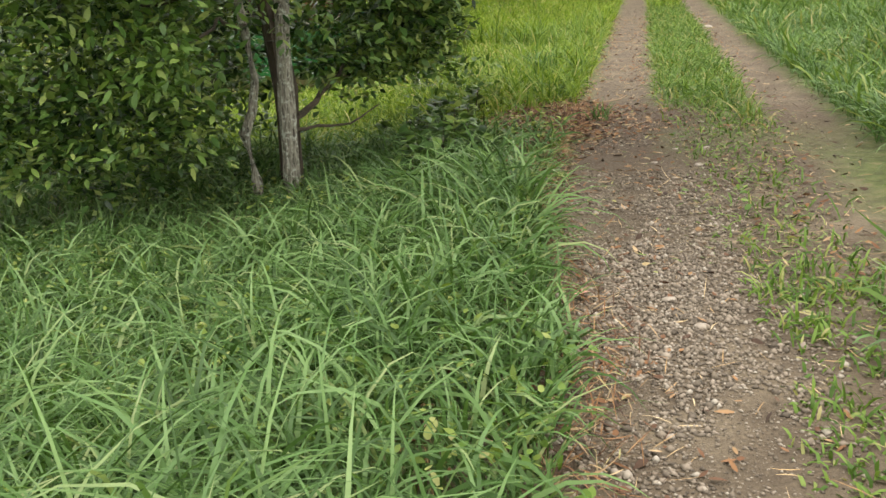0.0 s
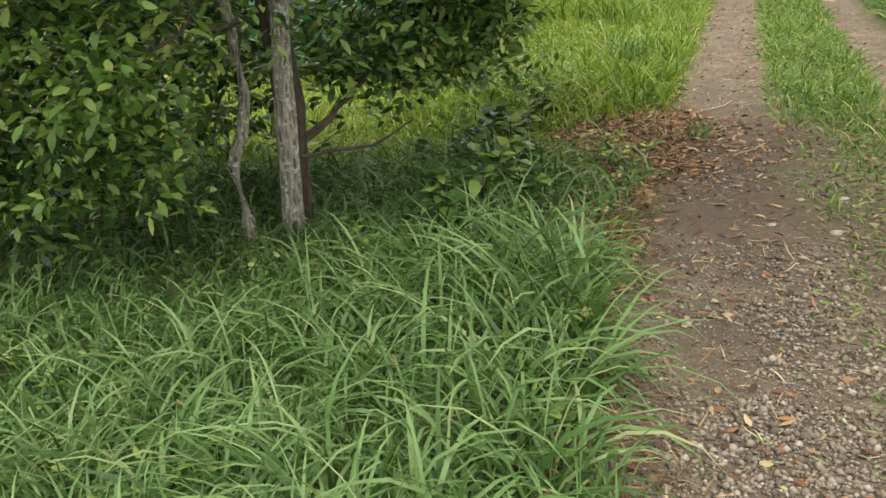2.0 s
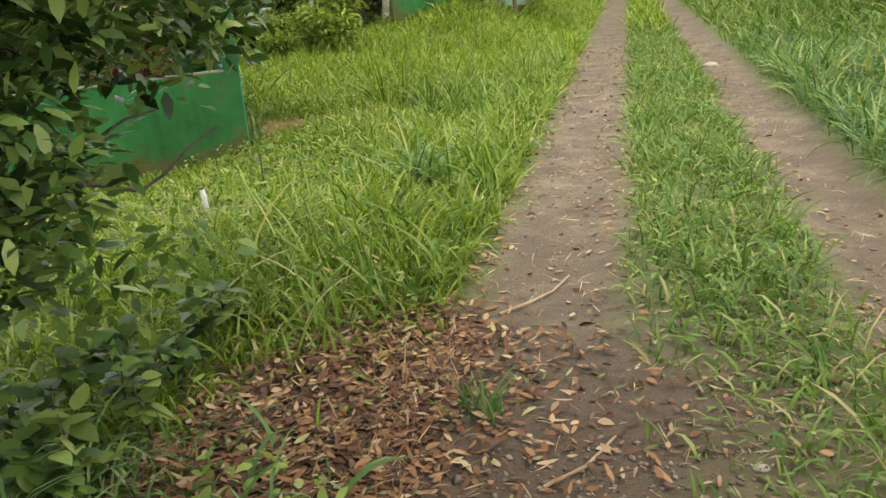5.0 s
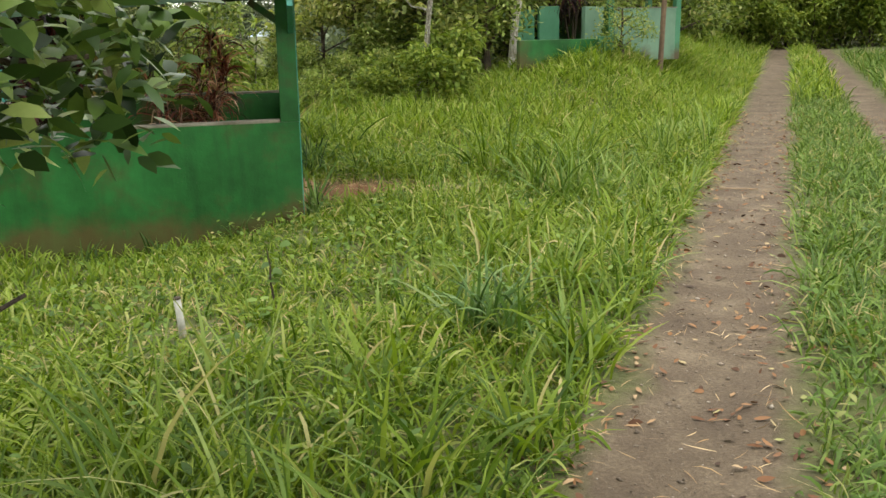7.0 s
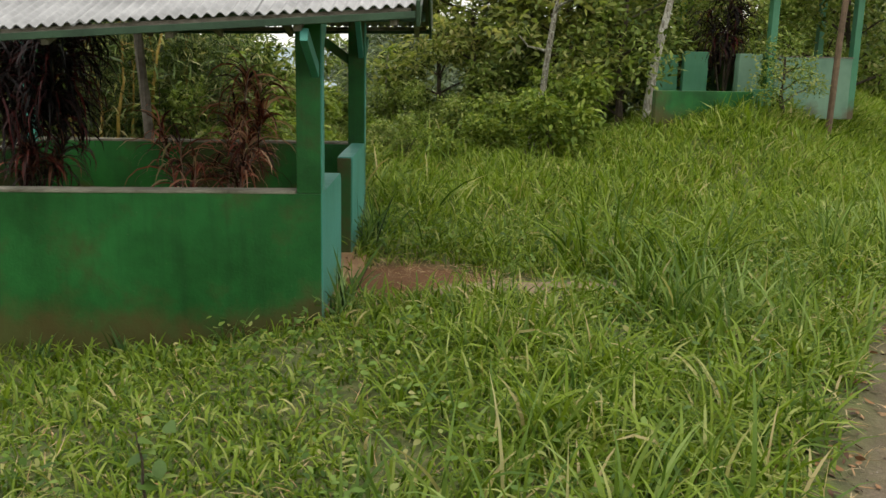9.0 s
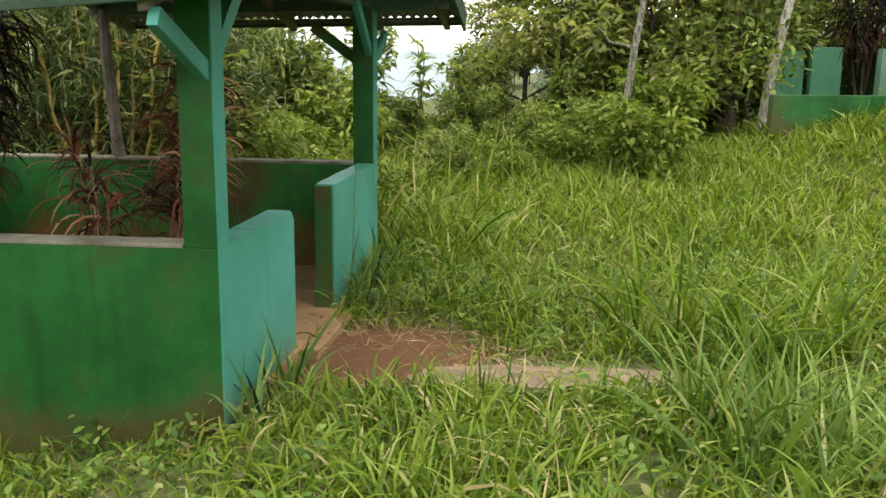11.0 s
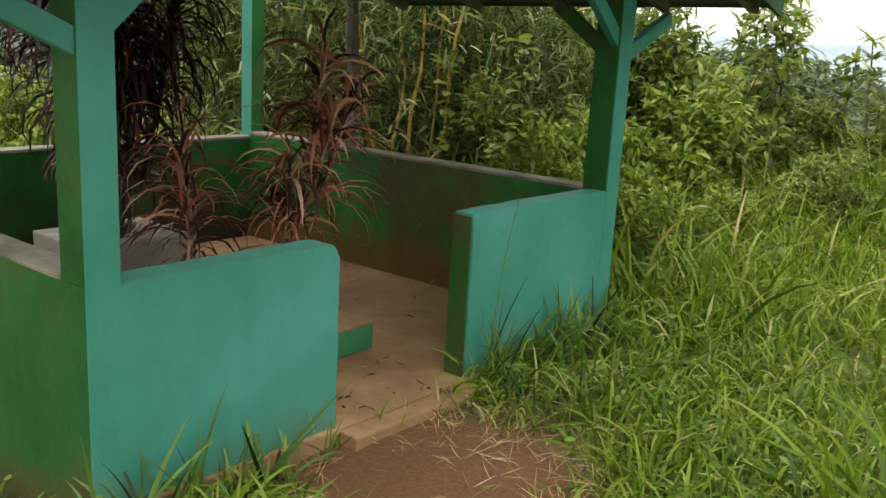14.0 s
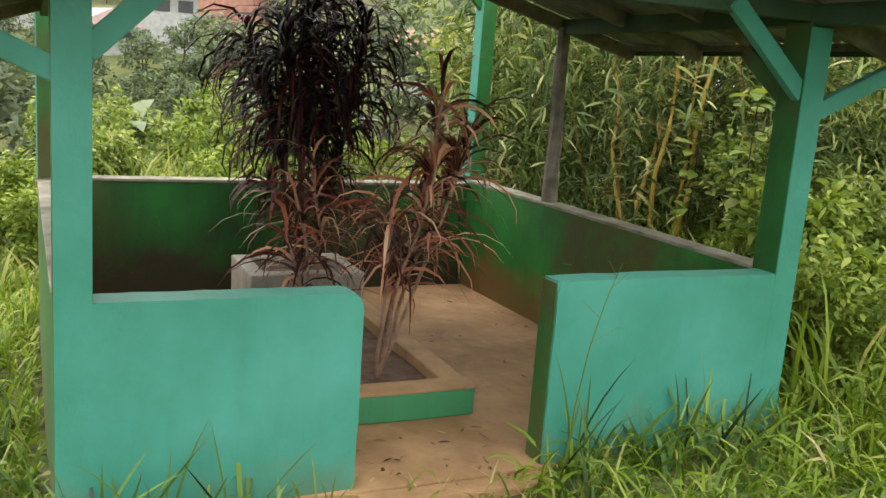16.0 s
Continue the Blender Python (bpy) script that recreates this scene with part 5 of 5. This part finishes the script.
scatter("leaf_litter", "scattered dry leaves along the track", "dead leaves", 4200, track_edges, (0.025, 0.075), (0.012, 0.03), M_LITTER, 83)
scatter("straw", "dry straw and cut grass on the trodden earth", "straw", 3000, track_edges, (0.06, 0.16), (0.002, 0.005), M_STRAW, 85, lift=0.02)
scatter("straw", "dry straw around the shelter's entrance", "straw", 1300, lambda r, n: (lambda a, q: (0.55 + q * np.cos(a), 0.95 + q * np.sin(a)))(r.uniform(0, 6.28, n), r.normal(0.8, 0.22, n)), (0.08, 0.25), (0.002, 0.005), M_STRAW, 87, lift=0.03)


scatter("straw", "dry straw lying among the field grass", "straw", 1300, lambda r, n: (r.uniform(-2.6, 1.4, n), r.normal(-3.2, 1.3, n)), (0.05, 0.16), (0.002, 0.005), M_STRAW, 95, (0.3, 0.4), 0.06)


def floor_litter():
    r = np.random.default_rng(97)
    n = 90
    x, y = r.uniform(-3.1, -0.1, n), 2.0 + 1.15 * r.random(n) ** 0.6
    x[:30], y[:30] = r.uniform(-0.55, 0.1, 30), r.uniform(1.1, 1.9, 30)
    ob = straps("leaf_litter", np.stack([x, y - 0.04 * np.abs(x), np.full(n, -0.103)], 1), r.uniform(0, 6.28, n), r.normal(0.1, 0.1, n), r.uniform(0.025, 0.07, n), r.uniform(0.008, 0.02, n), r.uniform(-0.3, 0.6, n), M_LITTER, 3, [0.35, 1.0, 0.75], r.normal(0, 0.3, n))
    return tagged(ob, "small dead leaves blown onto the concrete floor", "dead leaves", kind="stuff")


floor_litter()


# ---- small single things ----
def stone(at, size, label):
    bm = bmesh.new()
    bmesh.ops.create_icosphere(bm, subdivisions=2, radius=1)
    for v in bm.verts:
        v.co = Vector((v.co.x * size, v.co.y * size * 0.7, v.co.z * size * 0.35)) * (1 + 0.35 * noise.noise(v.co * 1.3 + Vector((at[0], at[1], 0))))
    ob = part("stone", bm, M_STONE, None, "", True)
    ob.location = (at[0], at[1], gz(*at) + size * 0.12)
    return tagged(ob, label, "stone", "stones on the track")


for sx, sy, ss in ((-0.26, -9.52, 0.03), (-0.02, -9.6, 0.035), (-2.12, -12.55, 0.038), (-2.17, -12.9, 0.034), (-0.66, -9.87, 0.03), (-0.8, -10.4, 0.022), (-1.47, -10.88, 0.03), (0.61, -8.54, 0.03), (-0.43, -10.14, 0.045), (6.9, 1.1, 0.13)):
    stone((sx, sy), ss, "small pale stone lying on the dirt track")


def stick(points, rad, label):
    pts = [(x, y, gz(x, y) + 0.012 + z) for x, y, z in points]
    ob = part("stick", tube_bm(pts, [rad * (1 - 0.12 * k) for k in range(len(pts))], 6, 0.2), M_STRAWSTICK)
    return tagged(ob, label, "stick")


M_STRAWSTICK = plain_material("dry_stick", (0.22, 0.14, 0.08), (0.42, 0.31, 0.2), 12, 0.9, 0.3)
stick([(0.40, -6.80, 0), (0.6, -6.72, 0.01), (0.78, -6.6, 0), (0.94, -6.46, 0.01)], 0.009, "dry bent stick lying across the rut")
stick([(-0.05, -8.31, 0), (0.12, -8.28, 0.005), (0.3, -8.15, 0)], 0.006, "thin dry twig on the track")
stick([(3.98, -0.3, 0), (4.15, -0.33, 0.01), (4.35, -0.35, 0)], 0.008, "dry twig in the wheel rut")
M_PIPE = plain_material("pale_stake", (0.30, 0.30, 0.26), (0.46, 0.46, 0.41), 16, 0.6, 0.2)
stub = part("stake", tube_bm([(0, 0, -0.1), (-0.006, 0, 0.08), (-0.02, 0, 0.25)], [0.021, 0.021, 0.02], 12, 0.05), M_PIPE, None, "", True)
stub.location = (-0.73, -3.49, gz(-0.73, -3.49) - 0.02)
tagged(stub, "short pale round stake standing in the grass", "stake")
part("cap", tube_bm([(-0.02, 0, 0.248), (-0.021, 0, 0.258)], [0.0225, 0.021], 12), M_DARKBARK, stub, "dark cut top")
pink = straps("fallen_leaf", [(-2.5, -12.3, 0.01)], 0.1, 0.12, 0.10, 0.05, 0.5, M_PINKLEAF, 4, [0.3, 1, 0.9, 0.5])
tagged(pink, "pinkish fallen leaf on the track's edge", "leaf")
def worn_slab():
    """A thin concrete slab with a broken outline, half under the soil."""
    bm = bmesh.new()
    rim = []
    for k in range(36):
        a = 2 * math.pi * k / 36
        c, q = math.cos(a), math.sin(a)
        f = 1 + 0.16 * noise.noise(Vector((c * 2.2, q * 2.2, 5))) + 0.07 * noise.noise(Vector((c * 7, q * 7, 1)))
        rim.append((1.52 + 0.74 * f * math.copysign(abs(c) ** 0.55, c), 0.75 + 0.13 * c + 0.18 * f * math.copysign(abs(q) ** 0.7, q)))
    top = [bm.verts.new((x, y, -0.102 + 0.012 * noise.noise(Vector((x * 4, y * 4, 0))))) for x, y in rim]
    low = [bm.verts.new((1.52 + (x - 1.52) * 1.04, 0.75 + (y - 0.75) * 1.06, -0.25)) for x, y in rim]
    mid = bm.verts.new((1.52, 0.75, -0.096))
    for k in range(36):
        n = (k + 1) % 36
        bm.faces.new((top[k], top[n], mid))
        bm.faces.new((low[k], low[n], top[n], top[k]))
    return bm


step = part("step_slab", worn_slab(), M_SLAB)
tagged(step, "worn concrete slab half sunk before the entrance", "slab")


# ---- tufts, seedlings and saplings that stand out ----
def tuft(x, y, n, L, W, mat, label, seed, droop=(0.3, 1.6), spread=0.05):
    r = np.random.default_rng(seed)
    P = np.stack([x + r.normal(0, spread, n), y + r.normal(0, spread, n), np.full(n, gz(x, y) - 0.01)], 1)
    ob = straps("grass_tuft", P, r.uniform(0, 6.28, n), r.normal(1.25, 0.2, n), r.uniform(L * 0.5, L, n), r.uniform(W * 0.6, W, n), r.uniform(*droop, n), mat, 5, [0.6, 0.95, 1.0, 0.85, 0.5], r.normal(0, 0.5, n))
    return tagged(ob, label, "grass", "grass tufts")


for k, (x, y, n, L, W) in enumerate(((0.12, -0.05, 16, 0.42, 0.016), (0.14, 0.3, 9, 0.36, 0.015), (0.13, 0.62, 12, 0.5, 0.02), (0.16, 2.12, 22, 0.46, 0.018), (0.2, 2.45, 26, 0.42, 0.018), (0.22, 2.8, 24, 0.5, 0.02), (0.25, 3.15, 26, 0.45, 0.018), (0.3, 1.98, 16, 0.4, 0.016), (-0.6, -0.3, 20, 0.4, 0.016), (-1.3, -0.35, 24, 0.45, 0.016), (-1.9, -0.33, 20, 0.42, 0.016))):
    tuft(x, y, int(n * 0.6), L * 0.72, W * 1.4, M_SHADE, "tuft of long grass growing against the shelter wall", 200 + k)
for k, (x, y) in enumerate(((2.42, -0.35), (2.62, 0.05), (2.3, 0.15), (2.75, -0.3))):
    tuft(x, y, 40, 0.78, 0.02, M_LONG, "tall clump of long grass before the entrance slab", 250 + k, (0.3, 1.5), 0.08)
tuft(0.93, -4.0, 80, 0.62, 0.022, M_SHADE, "dark clump of broad-bladed grass in the field", 240, (0.6, 2.0), 0.10)
for k, (x, y, n, L) in enumerate(((2.6, 0.95, 44, 1.0), (2.35, 1.45, 40, 1.05), (2.0, 1.75, 36, 0.85), (2.95, 1.1, 40, 1.0), (3.2, 1.4, 36, 0.95), (2.7, 1.9, 36, 0.9), (1.3, -2.3, 40, 0.62), (1.75, -1.3, 36, 0.55), (1.2, -4.6, 34, 0.6), (0.2, -4.7, 34, 0.6), (1.5, -3.4, 30, 0.55), (0.3, -5.6, 36, 0.6), (0.75, -5.4, 32, 0.55))):
    tuft(x, y, n, L, 0.024, M_FIELD, "tall tuft of broad-bladed grass", 260 + k, (0.5, 1.9), 0.09)
for k, (x, y, n, L, W) in enumerate(((0.10, -0.06, 8, 0.62, 0.022), (0.09, 0.08, 6, 0.54, 0.018), (0.10, 0.26, 7, 0.54, 0.018), (0.10, 0.54, 6, 0.7, 0.026), (0.12, 0.86, 6, 0.36, 0.014), (0.12, 2.03, 9, 0.62, 0.018), (0.10, 2.1, 7, 0.72, 0.016), (0.14, 2.4, 9, 0.42, 0.03), (0.10, 2.72, 5, 0.58, 0.034), (0.12, 2.62, 8, 0.5, 0.018), (0.12, 2.98, 10, 0.48, 0.018))):
    tuft(x, y, n, L, W, M_TREELEAF, "dark upright grass blades before the turquoise wall", 220 + k, (0.05, 0.7), 0.035)
tuft(-0.05, -7.75, 26, 0.3, 0.014, M_SHADE, "lone grass tuft among the dead leaves", 290, (0.4, 1.6), 0.05)


def seedling(x, y, tall, n, size, mat, label, seed):
    root = empty("seedling", (x, y, gz(x, y)))
    tagged(root, label, "plant")
    r = np.random.default_rng(seed)
    part("stem", tube_bm(bend((0, 0, -0.02), (r.normal(0, 0.04), r.normal(0, 0.04), tall), 4, 0.03, seed), [0.008, 0.007, 0.006, 0.005, 0.003], 6), M_DARKBARK, root)
    straps("leaves", np.stack([r.normal(0, 0.02, n), r.normal(0, 0.02, n), r.uniform(0.45, 1.0, n) * tall], 1), r.uniform(0, 6.28, n), r.normal(0.25, 0.3, n), r.uniform(0.6, 1.1, n) * size, size * 0.55, r.uniform(0.3, 1.2, n), mat, 4, [0.35, 1.0, 0.95, 0.6], r.normal(0, 0.3, n), root)


seedling(-2.3, -8.75, 0.34, 12, 0.17, M_YOUNG, "seedling with broad round leaves under the tree", 301)
seedling(-2.5, -9.1, 0.28, 9, 0.14, M_YOUNG, "seedling with broad round leaves under the tree", 302)
seedling(-1.5, -7.5, 0.36, 16, 0.15, M_BUSH, "leafy seedling beside the dead leaves", 303)
seedling(-1.25, -7.2, 0.3, 14, 0.13, M_BUSH, "leafy seedling beside the dead leaves", 304)
seedling(-1.7, -8.0, 0.3, 14, 0.13, M_BUSH, "leafy seedling beside the dead leaves", 305)
for k, (x, y) in enumerate(((-1.75, -8.5), (-1.95, -8.8), (-2.2, -9.2), (-1.6, -8.2), (-2.05, -8.4), (-2.4, -8.9), (-1.85, -9.15), (-2.5, -9.5))):
    seedling(x, y, 0.36 + 0.03 * (k % 3), 22, 0.15, M_TREELEAF, "dark broad-leaved seedling at the foot of the tree", 310 + k)
seedling(-0.22, -3.2, 0.42, 9, 0.10, M_YOUNG, "thin sapling with a few leaves in the field", 306)


seedling(-1.5, 4.3, 1.75, 46, 0.17, M_BUSH, "tall yellow-green broad-leaved sapling behind the shelter", 307)
seedling(-2.6, 4.75, 1.6, 40, 0.17, M_BUSH, "tall yellow-green broad-leaved sapling behind the shelter", 308)
sprout = np.random.default_rng(330)
for k in range(15):
    f = 0.4 + 0.6 * k / 14
    x, y = -2.05 + 1.35 * f - sprout.uniform(0.0, 0.75), -8.5 + 2.1 * f + sprout.uniform(-0.2, 0.3)
    seedling(x, y, sprout.uniform(0.26, 0.46), 24, 0.13, M_YOUNG if k % 3 == 0 else M_TREELEAF, "leafy sapling at the edge of the dead leaves", 330 + k)


stalk = part("grass_stalk", tube_bm([(0.10, 2.0, gz(0.1, 2.0) - 0.02), (0.105, 2.02, 0.2), (0.11, 2.06, 0.48), (0.10, 2.13, 0.7), (0.09, 2.2, 0.86)], [0.004, 0.0035, 0.003, 0.0024, 0.0014], 5), M_TREELEAF)
tagged(stalk, "thin seeding grass stalk standing before the turquoise wall", "grass")
for k, (y, z, side) in enumerate(((2.06, 0.5, 0.16), (2.1, 0.62, -0.1), (2.14, 0.74, 0.08), (2.17, 0.8, -0.06))):
    part("seed_twig", tube_bm([(0.10, y, z), (0.11, y + side * 0.6, z + 0.05), (0.11, y + side, z + 0.08)], [0.002, 0.0016, 0.001], 4), M_TREELEAF, stalk)


def weeds(name, label, n, xr, yr, keep, mat, seed):
    """Low broad-leaved weeds between the grass blades."""
    r = np.random.default_rng(seed)
    x, y = r.uniform(*xr, n), r.uniform(*yr, n)
    ok = (r.random(n) < keep(x, y) * np.clip(0.45 + 0.9 * wobble(x * 1.9 + 2, y * 1.9), 0, 1)) & (r.random(n) > bare_amount(x, y))
    x, y = x[ok], y[ok]
    n = len(x)
    P = np.repeat(np.stack([x, y, height(x, y)], 1), 5, 0) + np.stack([r.normal(0, 0.03, n * 5), r.normal(0, 0.03, n * 5), r.uniform(0.02, 0.2, n * 5)], 1)
    L = r.uniform(0.03, 0.065, n * 5)
    ob = straps(name, P, r.uniform(0, 6.28, n * 5), r.normal(0.25, 0.35, n * 5), L, L * 0.55, r.uniform(0.2, 1.0, n * 5), mat, 3, [0.4, 1.0, 0.75], r.normal(0, 0.4, n * 5))
    return tagged(ob, label, "weeds", kind="stuff")


weeds("weeds", "low broad-leaved weeds among the field grass", 3500, (-4, 5), (-6.5, 4), near_field, M_SHORT, 401)
weeds("weeds", "low broad-leaved weeds under the tree", 3000, (-6, 0), (-14, -6), by_tree, M_BUSH, 402)
weeds("weeds", "low weeds along the middle of the track", 2600, (-3, 9), (-12, 6), strip, M_SHORT, 403)
edge_weeds = lambda x, y: smooth((0.3 - np.abs(across_road(x, y) - 3.3 - edge_shift(along_road(x, y)))) / 0.1) * smooth((-5.5 - along_road(x, y)) / 0.5)
weeds("weeds", "ragged weeds creeping over the track's edge", 5200, (-5, 2), (-16, -5), edge_weeds, M_SHORT, 404)
chopped = lambda r, n: (lambda u, v: (u * ROAD_D[0] + v * ROAD_N[0], u * ROAD_D[1] + v * ROAD_N[1]))(r.uniform(-11.5, -5.5, n), r.normal(4.9, 0.3, n))
scatter("leaf_litter", "bits of dry and green leaf trodden into the track", "dead leaves", 3200, chopped, (0.02, 0.07), (0.006, 0.016), M_CHOPPED, 91, lift=0.02)
fringe = lambda r, n: (lambda u, v: (u * ROAD_D[0] + (v + edge_shift(u)) * ROAD_N[0], u * ROAD_D[1] + (v + edge_shift(u)) * ROAD_N[1]))(r.uniform(-14.5, -6, n), r.normal(3.45, 0.12, n))
scatter("straw", "reddish dry grass along the track's edge", "straw", 3600, fringe, (0.05, 0.14), (0.003, 0.008), M_LITTER, 93, (0.3, 0.35), 0.03)
